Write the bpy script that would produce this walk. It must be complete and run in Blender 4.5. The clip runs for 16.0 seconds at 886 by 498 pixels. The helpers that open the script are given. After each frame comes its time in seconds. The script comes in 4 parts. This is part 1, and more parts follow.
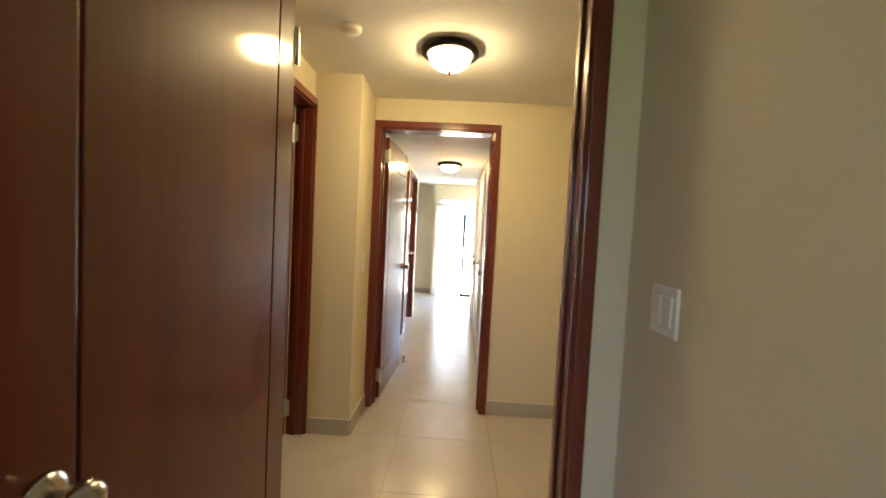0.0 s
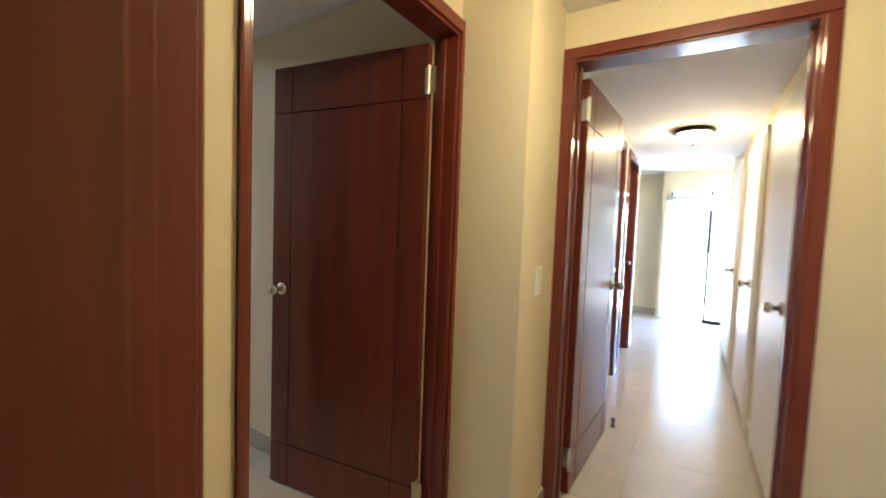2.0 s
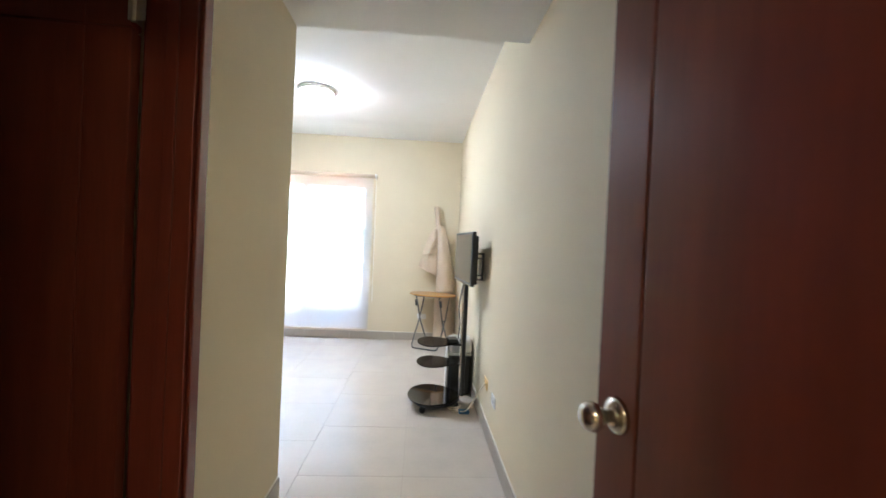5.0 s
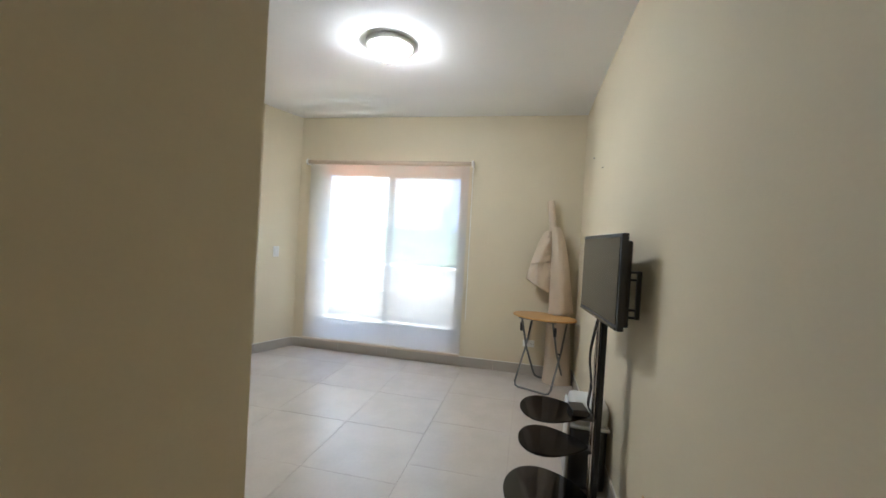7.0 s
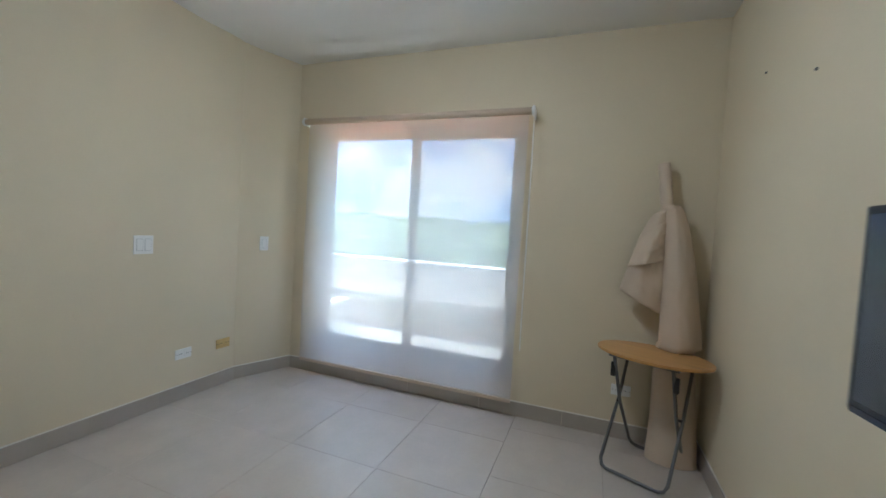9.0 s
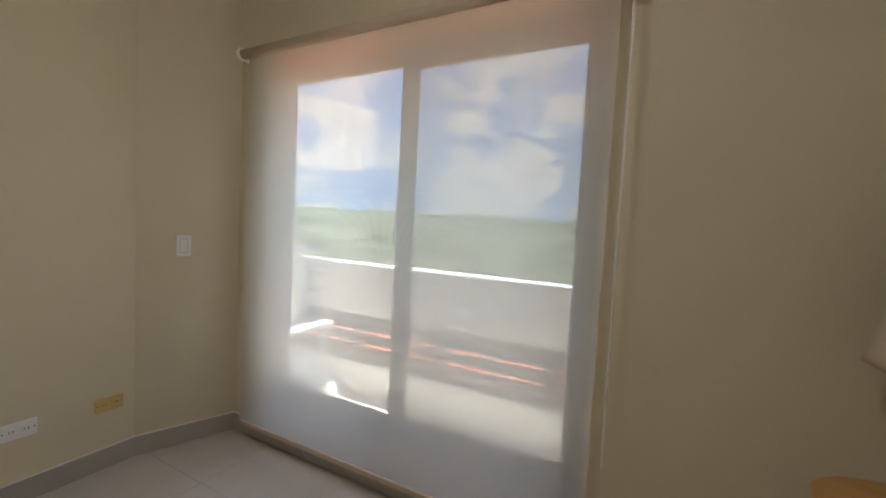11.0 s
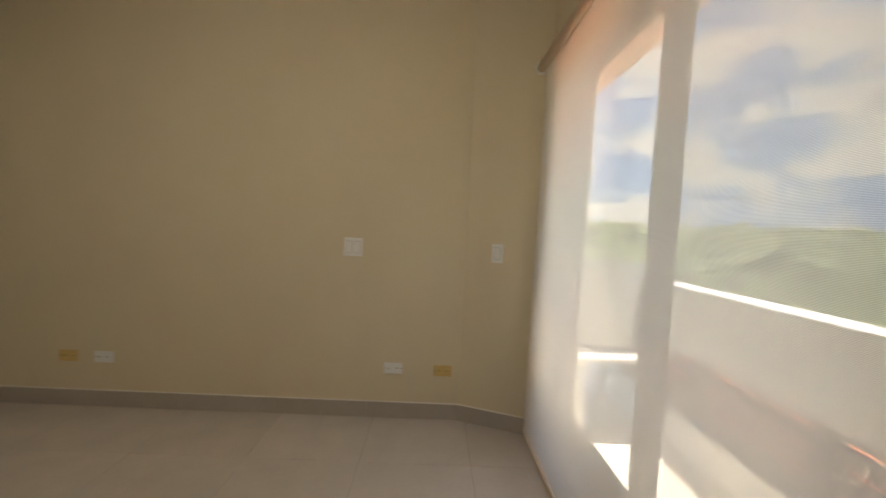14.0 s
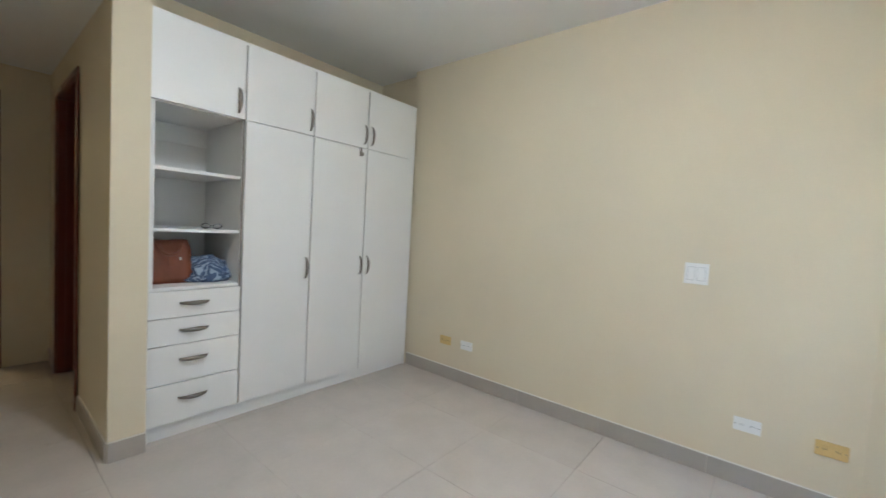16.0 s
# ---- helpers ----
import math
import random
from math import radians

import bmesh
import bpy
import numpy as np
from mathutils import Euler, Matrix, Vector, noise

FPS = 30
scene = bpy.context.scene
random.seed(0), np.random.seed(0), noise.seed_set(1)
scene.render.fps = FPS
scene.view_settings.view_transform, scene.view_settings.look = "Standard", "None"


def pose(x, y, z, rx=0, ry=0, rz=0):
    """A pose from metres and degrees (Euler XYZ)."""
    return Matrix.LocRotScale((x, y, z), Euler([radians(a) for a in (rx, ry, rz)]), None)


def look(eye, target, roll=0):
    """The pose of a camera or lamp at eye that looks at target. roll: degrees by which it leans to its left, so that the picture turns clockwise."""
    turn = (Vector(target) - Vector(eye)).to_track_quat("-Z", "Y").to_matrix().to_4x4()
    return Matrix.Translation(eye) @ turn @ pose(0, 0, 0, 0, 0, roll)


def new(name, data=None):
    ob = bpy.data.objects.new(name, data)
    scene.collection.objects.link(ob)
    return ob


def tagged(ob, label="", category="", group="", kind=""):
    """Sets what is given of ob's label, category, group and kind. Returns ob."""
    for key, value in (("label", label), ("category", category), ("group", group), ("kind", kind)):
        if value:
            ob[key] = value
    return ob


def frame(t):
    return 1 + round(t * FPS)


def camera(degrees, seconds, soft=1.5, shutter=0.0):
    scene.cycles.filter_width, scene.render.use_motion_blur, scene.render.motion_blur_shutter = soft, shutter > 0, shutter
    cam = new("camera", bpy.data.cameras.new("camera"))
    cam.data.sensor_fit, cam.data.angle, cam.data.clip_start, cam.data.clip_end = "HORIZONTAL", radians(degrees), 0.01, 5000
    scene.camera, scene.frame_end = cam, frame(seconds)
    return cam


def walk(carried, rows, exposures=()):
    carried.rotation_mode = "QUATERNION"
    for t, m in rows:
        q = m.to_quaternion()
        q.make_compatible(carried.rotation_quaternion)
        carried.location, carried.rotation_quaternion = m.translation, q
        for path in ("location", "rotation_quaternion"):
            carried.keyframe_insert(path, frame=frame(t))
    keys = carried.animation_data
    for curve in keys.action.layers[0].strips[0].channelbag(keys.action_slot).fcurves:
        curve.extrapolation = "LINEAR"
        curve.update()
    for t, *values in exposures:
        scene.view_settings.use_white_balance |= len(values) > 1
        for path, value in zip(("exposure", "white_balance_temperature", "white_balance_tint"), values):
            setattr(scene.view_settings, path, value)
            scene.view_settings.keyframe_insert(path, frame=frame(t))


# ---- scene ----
cam = camera(96.2, 16.0, shutter=0.4)
PATH = [
    (0, (1.168, 0.422, 1.343), (1.104, 2.419, 1.252), 2.9),
    (0.5, (1.19, 0.693, 1.334), (0.898, 2.669, 1.237), 2.8),
    (1, (1.204, 0.976, 1.331), (0.673, 2.901, 1.23), 2.8),
    (1.5, (1.141, 1.243, 1.325), (0.36, 3.081, 1.219), 2.5),
    (2, (1.061, 1.501, 1.314), (0.014, 3.201, 1.202), 2.1),
    (2.5, (0.963, 1.742, 1.295), (-0.339, 3.257, 1.2), 1.5),
    (3, (0.891, 1.969, 1.252), (-0.69, 3.193, 1.209), 2.1),
    (3.5, (0.736, 2.126, 1.249), (-1.013, 3.096, 1.23), 2.2),
    (4, (0.569, 2.229, 1.25), (-1.323, 2.878, 1.242), 2.4),
    (4.5, (0.354, 2.314, 1.258), (-1.615, 2.665, 1.246), 2.5),
    (5, (0.088, 2.36, 1.275), (-1.908, 2.475, 1.26), 2.6),
    (7.5, (-1.363, 2.373, 1.315), (-3.296, 1.861, 1.273), 3.4),
    (8, (-1.71, 2.339, 1.322), (-3.62, 1.749, 1.268), 3.4),
    (8.5, (-2.04, 2.239, 1.303), (-3.933, 1.597, 1.239), 3.4),
    (9, (-2.393, 2.181, 1.291), (-4.264, 1.479, 1.204), 3.4),
    (11.5, (-4.022, 1.815, 1.279), (-5.706, 0.744, 1.16), 3.1),
    (12, (-4.27, 1.811, 1.293), (-5.798, 0.526, 1.172), 3.3),
    (12.5, (-4.31, 1.898, 1.242), (-5.631, 0.399, 1.15), 2.9),
    (13, (-4.369, 2.004, 1.271), (-5.351, 0.266, 1.146), 3.1),
    (13.5, (-4.5, 2.061, 1.235), (-5.025, 0.134, 1.137), 3.0),
    (14, (-4.582, 2.065, 1.248), (-4.627, 0.069, 1.14), 2.9),
    (14.5, (-4.567, 2.083, 1.23), (-4.178, 0.123, 1.135), 3.1),
    (15, (-4.53, 2.117, 1.247), (-3.758, 0.275, 1.145), 3.2),
    (15.5, (-4.454, 2.158, 1.263), (-3.405, 0.458, 1.159), 3.3),
    (16, (-4.387, 2.163, 1.273), (-3.114, 0.623, 1.168), 3.2),
]
EXPOSURES = [(0, 4.1, 6400, 10), (1, 4.35, 5800, 10), (2.5, 4.45, 5300, 9), (3.5, 4.5, 5100, 9), (5, 4.6, 5100, 9), (7.5, 3.35, 5400, 7), (9, 2.95, 5100, 6), (11.5, 2.25, 6600, 12), (13.5, 2.3, 7200, 13), (14.5, 2.75, 7500, 12), (15, 3.1, 6400, 10), (16, 3.75, 5250, 8)]
SKY_GLOW = 0.36
walk(cam, [(t, look(eye, target, roll)) for t, eye, target, roll in PATH], exposures=EXPOSURES)

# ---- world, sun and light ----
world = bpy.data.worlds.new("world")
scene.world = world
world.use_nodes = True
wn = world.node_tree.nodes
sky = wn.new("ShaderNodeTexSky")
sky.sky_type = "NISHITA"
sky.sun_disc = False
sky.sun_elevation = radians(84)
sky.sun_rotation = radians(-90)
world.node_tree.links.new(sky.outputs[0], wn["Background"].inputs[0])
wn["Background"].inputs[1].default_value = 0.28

sun = new("sun", bpy.data.lights.new("sun", "SUN"))
sun.data.energy = 4.5
sun.data.angle = radians(0.5)
sun.data.color = (1.0, 0.95, 0.87)
sun.matrix_world = look((-0.9, 0.5, 10), (0, 0, 0.0))


# ---- materials ----
def material(name, color, rough=0.6, metal=0.0, var=0.08, scale=3.0, bump=0.05, fine=60.0, coat=0.0, stretch=(1, 1, 1), spread=0.0):
    """Principled surface with two scales of variation, fine relief and, with spread, a shift from piece to piece."""
    m = bpy.data.materials.new(name)
    m.use_nodes = True
    nt = m.node_tree
    n, l = nt.nodes, nt.links
    b = n["Principled BSDF"]
    tc = n.new("ShaderNodeTexCoord")
    mp = n.new("ShaderNodeMapping")
    mp.inputs["Scale"].default_value = stretch
    l.new(tc.outputs["Object"], mp.inputs["Vector"])
    big = n.new("ShaderNodeTexNoise")
    big.inputs["Scale"].default_value = scale
    big.inputs["Detail"].default_value = 5
    small = n.new("ShaderNodeTexNoise")
    small.inputs["Scale"].default_value = fine
    small.inputs["Detail"].default_value = 4
    for x in (big, small):
        l.new(mp.outputs[0], x.inputs["Vector"])
    mix = n.new("ShaderNodeMath")
    mix.operation = "MULTIPLY_ADD"
    mix.inputs[1].default_value = 0.35
    l.new(small.outputs["Fac"], mix.inputs[0])
    l.new(big.outputs["Fac"], mix.inputs[2])
    ramp = n.new("ShaderNodeMapRange")
    ramp.inputs[1].default_value, ramp.inputs[2].default_value = 0.35, 1.0
    ramp.inputs[3].default_value, ramp.inputs[4].default_value = 1 - var, 1 + var
    l.new(mix.outputs[0], ramp.inputs[0])
    hsv = n.new("ShaderNodeHueSaturation")
    hsv.inputs["Color"].default_value = (*color, 1)
    l.new(ramp.outputs[0], hsv.inputs["Value"])
    if spread:
        info = n.new("ShaderNodeObjectInfo")
        r2 = n.new("ShaderNodeMapRange")
        r2.inputs[3].default_value, r2.inputs[4].default_value = 1 - spread, 1 + spread
        l.new(info.outputs["Random"], r2.inputs[0])
        mul = n.new("ShaderNodeMath")
        mul.operation = "MULTIPLY"
        l.new(ramp.outputs[0], mul.inputs[0])
        l.new(r2.outputs[0], mul.inputs[1])
        l.new(mul.outputs[0], hsv.inputs["Value"])
    l.new(hsv.outputs[0], b.inputs["Base Color"])
    rr = n.new("ShaderNodeMapRange")
    rr.inputs[3].default_value, rr.inputs[4].default_value = rough * 0.85, min(1, rough * 1.15)
    l.new(big.outputs["Fac"], rr.inputs[0])
    l.new(rr.outputs[0], b.inputs["Roughness"])
    b.inputs["Metallic"].default_value = metal
    b.inputs["Coat Weight"].default_value = coat
    b.inputs["Coat Roughness"].default_value = 0.10
    b.inputs["Specular IOR Level"].default_value = 0.2 if coat else 0.5
    if bump:
        bp = n.new("ShaderNodeBump")
        bp.inputs["Strength"].default_value = bump
        bp.inputs["Distance"].default_value = 0.004
        l.new(mix.outputs[0], bp.inputs["Height"])
        l.new(bp.outputs[0], b.inputs["Normal"])
    return m


def glow(name, color, strength):
    m = bpy.data.materials.new(name)
    m.use_nodes = True
    b = m.node_tree.nodes["Principled BSDF"]
    b.inputs["Base Color"].default_value = (0.85, 0.82, 0.75, 1)
    b.inputs["Emission Color"].default_value = (*color, 1)
    b.inputs["Emission Strength"].default_value = strength
    return m


def see_through(name, clear, body, translucent=0.5, tint=(1, 1, 1), weave=0.0, swing=0.3):
    """Woven sheet: open share between the threads, the threads part diffuse, part translucent."""
    m = bpy.data.materials.new(name)
    m.use_nodes = True
    n, l = m.node_tree.nodes, m.node_tree.links
    n.remove(n["Principled BSDF"])
    out = n["Material Output"]
    tr = n.new("ShaderNodeBsdfTransparent")
    tr.inputs[0].default_value = (*tint, 1)
    di = n.new("ShaderNodeBsdfDiffuse")
    di.inputs[0].default_value = (*body, 1)
    tl = n.new("ShaderNodeBsdfTranslucent")
    tl.inputs[0].default_value = (*body, 1)
    a = n.new("ShaderNodeMixShader")
    a.inputs[0].default_value = translucent
    l.new(di.outputs[0], a.inputs[1])
    l.new(tl.outputs[0], a.inputs[2])
    b = n.new("ShaderNodeMixShader")
    b.inputs[0].default_value = 1 - clear
    if weave:
        tc = n.new("ShaderNodeTexCoord")
        w = n.new("ShaderNodeTexWave")
        w.bands_direction = "Z"
        w.inputs["Scale"].default_value = weave
        w.inputs["Distortion"].default_value = 2.5
        w.inputs["Detail Scale"].default_value = 0.03
        w.inputs["Detail"].default_value = 0
        l.new(tc.outputs["Object"], w.inputs["Vector"])
        r = n.new("ShaderNodeMapRange")
        r.inputs[3].default_value, r.inputs[4].default_value = 1 - clear * (1 + swing), 1 - clear * (1 - swing)
        l.new(w.outputs["Fac"], r.inputs[0])
        l.new(r.outputs[0], b.inputs[0])
    l.new(tr.outputs[0], b.inputs[1])
    l.new(a.outputs[0], b.inputs[2])
    l.new(b.outputs[0], out.inputs["Surface"])
    return m


def glass_like(name, tint=(0.95, 0.97, 0.96), rough=0.0):
    """Thin pane: passes light straight, with a Fresnel gloss."""
    m = bpy.data.materials.new(name)
    m.use_nodes = True
    n, l = m.node_tree.nodes, m.node_tree.links
    n.remove(n["Principled BSDF"])
    tr = n.new("ShaderNodeBsdfTransparent")
    tr.inputs[0].default_value = (*tint, 1)
    gl = n.new("ShaderNodeBsdfGlossy")
    gl.inputs["Roughness"].default_value = rough
    lw = n.new("ShaderNodeLayerWeight")
    lw.inputs[0].default_value = 0.5
    pw = n.new("ShaderNodeMath")
    pw.operation = "POWER"
    pw.inputs[1].default_value = 5.0
    l.new(lw.outputs["Facing"], pw.inputs[0])
    fr = n.new("ShaderNodeMath")
    fr.operation = "MULTIPLY_ADD"
    fr.inputs[1].default_value, fr.inputs[2].default_value = 0.5, 0.035
    l.new(pw.outputs[0], fr.inputs[0])
    mx = n.new("ShaderNodeMixShader")
    l.new(fr.outputs[0], mx.inputs[0])
    l.new(tr.outputs[0], mx.inputs[1])
    l.new(gl.outputs[0], mx.inputs[2])
    l.new(mx.outputs[0], n["Material Output"].inputs["Surface"])
    return m


WALL = material("wall_paint", (0.69, 0.605, 0.435), 0.75, var=0.05, scale=1.6, bump=0.12, fine=90)
CEIL = material("ceiling_paint", (0.80, 0.79, 0.76), 0.85, var=0.03, scale=1.2, bump=0.1, fine=70)
TILE = material("floor_tile", (0.54, 0.485, 0.425), 0.2, var=0.07, scale=5, bump=0.03, fine=45, spread=0.02)
SKIRT = material("baseboard_tile", (0.42, 0.375, 0.32), 0.35, var=0.06, scale=4, bump=0.03)
GROUT = material("grout", (0.40, 0.35, 0.295), 0.9, var=0.1, scale=12, bump=0.1)
CAULK = material("white_caulk", (0.78, 0.74, 0.66), 0.7, var=0.06, scale=9, bump=0.2)
WOOD = material("mahogany_stain", (0.130, 0.026, 0.013), 0.42, var=0.30, scale=4, bump=0.04, fine=40, coat=0.65, stretch=(3.5, 3.5, 0.25))
TRIMW = material("mahogany_trim", (0.145, 0.028, 0.016), 0.4, var=0.25, scale=4, bump=0.05, fine=40, coat=0.8, stretch=(3.5, 3.5, 0.25))
STEEL = material("brushed_steel", (0.62, 0.58, 0.53), 0.2, 1.0, var=0.05, scale=20, bump=0)
BRASS = material("hinge_metal", (0.60, 0.57, 0.50), 0.45, 1.0, var=0.1, scale=30, bump=0.02)
PEWTER = material("pewter_handle", (0.26, 0.235, 0.205), 0.4, 1.0, var=0.15, scale=25, bump=0.05)
WHITE = material("white_plastic", (0.82, 0.81, 0.78), 0.35, var=0.02, scale=6, bump=0)
YELLOWED = material("yellowed_plastic", (0.66, 0.47, 0.18), 0.4, var=0.08, scale=20, bump=0)
SLOT = material("dark_slot", (0.03, 0.03, 0.03), 0.6, bump=0)
LAM = material("white_laminate", (0.79, 0.775, 0.74), 0.42, var=0.025, scale=2.5, bump=0.015, fine=50)
GAPSHADE = material("grey_brown_gap_shade", (0.24, 0.21, 0.18), 0.6, var=0.1, scale=8, bump=0.02)
LAMIN = material("laminate_inside", (0.74, 0.72, 0.68), 0.5, var=0.03, scale=3, bump=0.015)
BRONZE = material("bronze_aluminium", (0.025, 0.02, 0.016), 0.35, 0.6, var=0.15, scale=14, bump=0.02)
BLACK = material("black_plastic", (0.012, 0.012, 0.013), 0.3, var=0.1, scale=20, bump=0.02)
BLACKGLASS = material("black_glass", (0.008, 0.008, 0.009), 0.04, var=0.05, scale=5, bump=0, coat=0.5)
SCREEN = material("tv_screen", (0.012, 0.012, 0.013), 0.035, var=0.03, scale=5, bump=0)
GREYPLASTIC = material("grey_plastic", (0.55, 0.55, 0.53), 0.45, var=0.05, scale=8, bump=0.02)
CABLE = material("cream_cable", (0.74, 0.68, 0.54), 0.5, var=0.05, scale=10, bump=0)
BLUE = material("blue_plug", (0.05, 0.16, 0.32), 0.4, var=0.05, bump=0)
BEECH = material("beech_top", (0.55, 0.31, 0.105), 0.35, var=0.16, scale=5, bump=0.04, fine=40, coat=0.3, stretch=(0.5, 5, 1))
GREYSTEEL = material("grey_painted_steel", (0.13, 0.13, 0.13), 0.4, 0.4, var=0.1, scale=15, bump=0.02)
CANVAS = material("beige_cloth", (0.60, 0.49, 0.37), 0.9, var=0.08, scale=6, bump=0.25, fine=220)
LEATHER = material("tan_leather", (0.20, 0.058, 0.022), 0.45, var=0.25, scale=9, bump=0.25, fine=120)
DENIM = material("blue_striped_cloth", (0.075, 0.11, 0.19), 0.9, var=0.3, scale=18, bump=0.3, fine=160)
dn, dl = DENIM.node_tree.nodes, DENIM.node_tree.links
stripe = dn.new("ShaderNodeTexWave")
stripe.inputs["Scale"].default_value = 18
stripe.inputs["Distortion"].default_value = 3.0
stripe.inputs["Detail Scale"].default_value = 1.2
dl.new(dn["Texture Coordinate"].outputs["Object"], stripe.inputs["Vector"])
pale = dn.new("ShaderNodeMapRange")
pale.inputs[1].default_value, pale.inputs[2].default_value = 0.62, 0.72
dl.new(stripe.outputs["Fac"], pale.inputs[0])
both = dn.new("ShaderNodeMix")
both.data_type = "RGBA"
dl.new(pale.outputs[0], both.inputs[0])
dl.new(dn["Hue/Saturation/Value"].outputs[0], both.inputs[6])
both.inputs[7].default_value = (0.34, 0.40, 0.48, 1)
dl.new(both.outputs[2], dn["Principled BSDF"].inputs["Base Color"])
DRUMPLASTIC = material("dull_white_plastic", (0.60, 0.60, 0.57), 0.5, var=0.10, scale=5, bump=0.05)
RENDERW = material("white_render", (0.78, 0.77, 0.74), 0.85, var=0.08, scale=3, bump=0.3, fine=50)
CONC = material("balcony_concrete", (0.68, 0.65, 0.60), 0.85, var=0.15, scale=4, bump=0.25, fine=40)
RAIL = material("brown_rail", (0.12, 0.085, 0.06), 0.6, var=0.2, scale=8, bump=0.08)
CLAY = material("terracotta", (0.52, 0.14, 0.06), 0.85, var=0.2, scale=6, bump=0.3)
GRASS = material("scrub_ground", (0.045, 0.058, 0.02), 0.95, var=0.4, scale=0.06, bump=0.4, fine=2)
LEAF = material("forest_leaves", (0.050, 0.072, 0.018), 0.85, var=0.5, scale=0.5, bump=0.6, fine=6)
BARK = material("bark", (0.12, 0.09, 0.06), 0.9, var=0.3, bump=0.4)
WHITECURTAIN = see_through("sheer_curtain", 0.2, (0.85, 0.83, 0.78), 0.6)
FABRIC = see_through("screen_fabric", 0.29, (0.84, 0.78, 0.69), 0.66, weave=143.0, swing=0.7)
INSECT = see_through("insect_screen", 0.74, (0.26, 0.26, 0.26), 0.4, weave=143.0, swing=0.34)
PANE = glass_like("window_glass")
SMOKED = glass_like("smoked_glass", (0.10, 0.10, 0.11), 0.03)
LAMP_WARM = glow("lamp_bowl_warm", (1.0, 0.74, 0.35), 6.5)
LAMP_COOL = glow("lamp_bowl_white", (1.0, 0.95, 0.88), 10.5)


# ---- mesh helpers ----
def mesh_of(name, bm, mat, smooth=False):
    bmesh.ops.recalc_face_normals(bm, faces=bm.faces)
    me = bpy.data.meshes.new(name)
    bm.to_mesh(me)
    bm.free()
    me.materials.append(mat)
    if smooth:
        for p in me.polygons:
            p.use_smooth = True
    return me


def part(name, bm, mat, parent=None, label="", smooth=False):
    ob = new(name, mesh_of(name, bm, mat, smooth))
    if parent is not None:
        ob.parent = parent
    return tagged(ob, label)


def thing(name, m, label, category, group="", kind=""):
    ob = new(name)
    ob.empty_display_size = 0.05
    ob.matrix_world = m
    return tagged(ob, label, category, group, kind)


def add_box(bm, lo, hi, bevel=0.0):
    b = bmesh.new() if bevel else bm
    c = [(a + d) / 2 for a, d in zip(lo, hi)]
    s = [max(1e-4, abs(d - a)) for a, d in zip(lo, hi)]
    r = bmesh.ops.create_cube(b, size=1.0, matrix=Matrix.Translation(c) @ Matrix.Diagonal((*s, 1)))
    if bevel:
        bmesh.ops.bevel(b, geom=b.edges[:], offset=min(bevel, min(s) * 0.45), segments=2, affect="EDGES", profile=0.6)
        merge(bm, b)
    return bm


def merge(bm, other):
    me = bpy.data.meshes.new("tmp")
    other.to_mesh(me)
    other.free()
    bm.from_mesh(me)
    bpy.data.meshes.remove(me)


def box(lo, hi, bevel=0.0):
    return add_box(bmesh.new(), lo, hi, bevel)


def lathe(profile, steps=32, m=Matrix()):
    """Turned shape about z from (radius, z) pairs."""
    bm = bmesh.new()
    rings = []
    for r, z in profile:
        rings.append([bm.verts.new(m @ Vector((r * math.cos(2 * math.pi * k / steps), r * math.sin(2 * math.pi * k / steps), z))) for k in range(steps)])
    for a, b in zip(rings, rings[1:]):
        for k in range(steps):
            bm.faces.new((a[k], a[(k + 1) % steps], b[(k + 1) % steps], b[k]))
    if profile[0][0] > 0.0005:
        bm.faces.new(rings[0][::-1])
    if profile[-1][0] > 0.0005:
        bm.faces.new(rings[-1])
    bmesh.ops.remove_doubles(bm, verts=bm.verts, dist=0.0003)
    return bm


def tube(points, radius, sides=8, closed=False):
    """Round bar along points."""
    bm = bmesh.new()
    pts = [Vector(p) for p in points]
    rings = []
    n = len(pts)
    for i, p in enumerate(pts):
        a = pts[(i - 1) % n] if closed or i else p
        b = pts[(i + 1) % n] if closed or i < n - 1 else p
        d = (b - a).normalized()
        q = d.to_track_quat("Z", "Y")
        rings.append([bm.verts.new(p + q @ Vector((radius * math.cos(2 * math.pi * k / sides), radius * math.sin(2 * math.pi * k / sides), 0))) for k in range(sides)])
    for i in range(n if closed else n - 1):
        a, b = rings[i], rings[(i + 1) % n]
        off = 0
        if closed and i == n - 1:
            off = min(range(sides), key=lambda o: (a[0].co - b[o].co).length)
        for k in range(sides):
            bm.faces.new((a[k], a[(k + 1) % sides], b[(k + 1 + off) % sides], b[(k + off) % sides]))
    if not closed:
        bm.faces.new(rings[0][::-1])
        bm.faces.new(rings[-1])
    return bm


def curve_points(points, steps=8):
    """Smooth line through points."""
    p = [Vector(x) for x in points]
    out = []
    for i in range(len(p) - 1):
        a, b, c, d = p[max(0, i - 1)], p[i], p[i + 1], p[min(len(p) - 1, i + 2)]
        for k in range(steps):
            t = k / steps
            out.append(0.5 * ((2 * b) + (c - a) * t + (2 * a - 5 * b + 4 * c - d) * t * t + (3 * b - a - 3 * c + d) * t ** 3))
    out.append(p[-1])
    return out


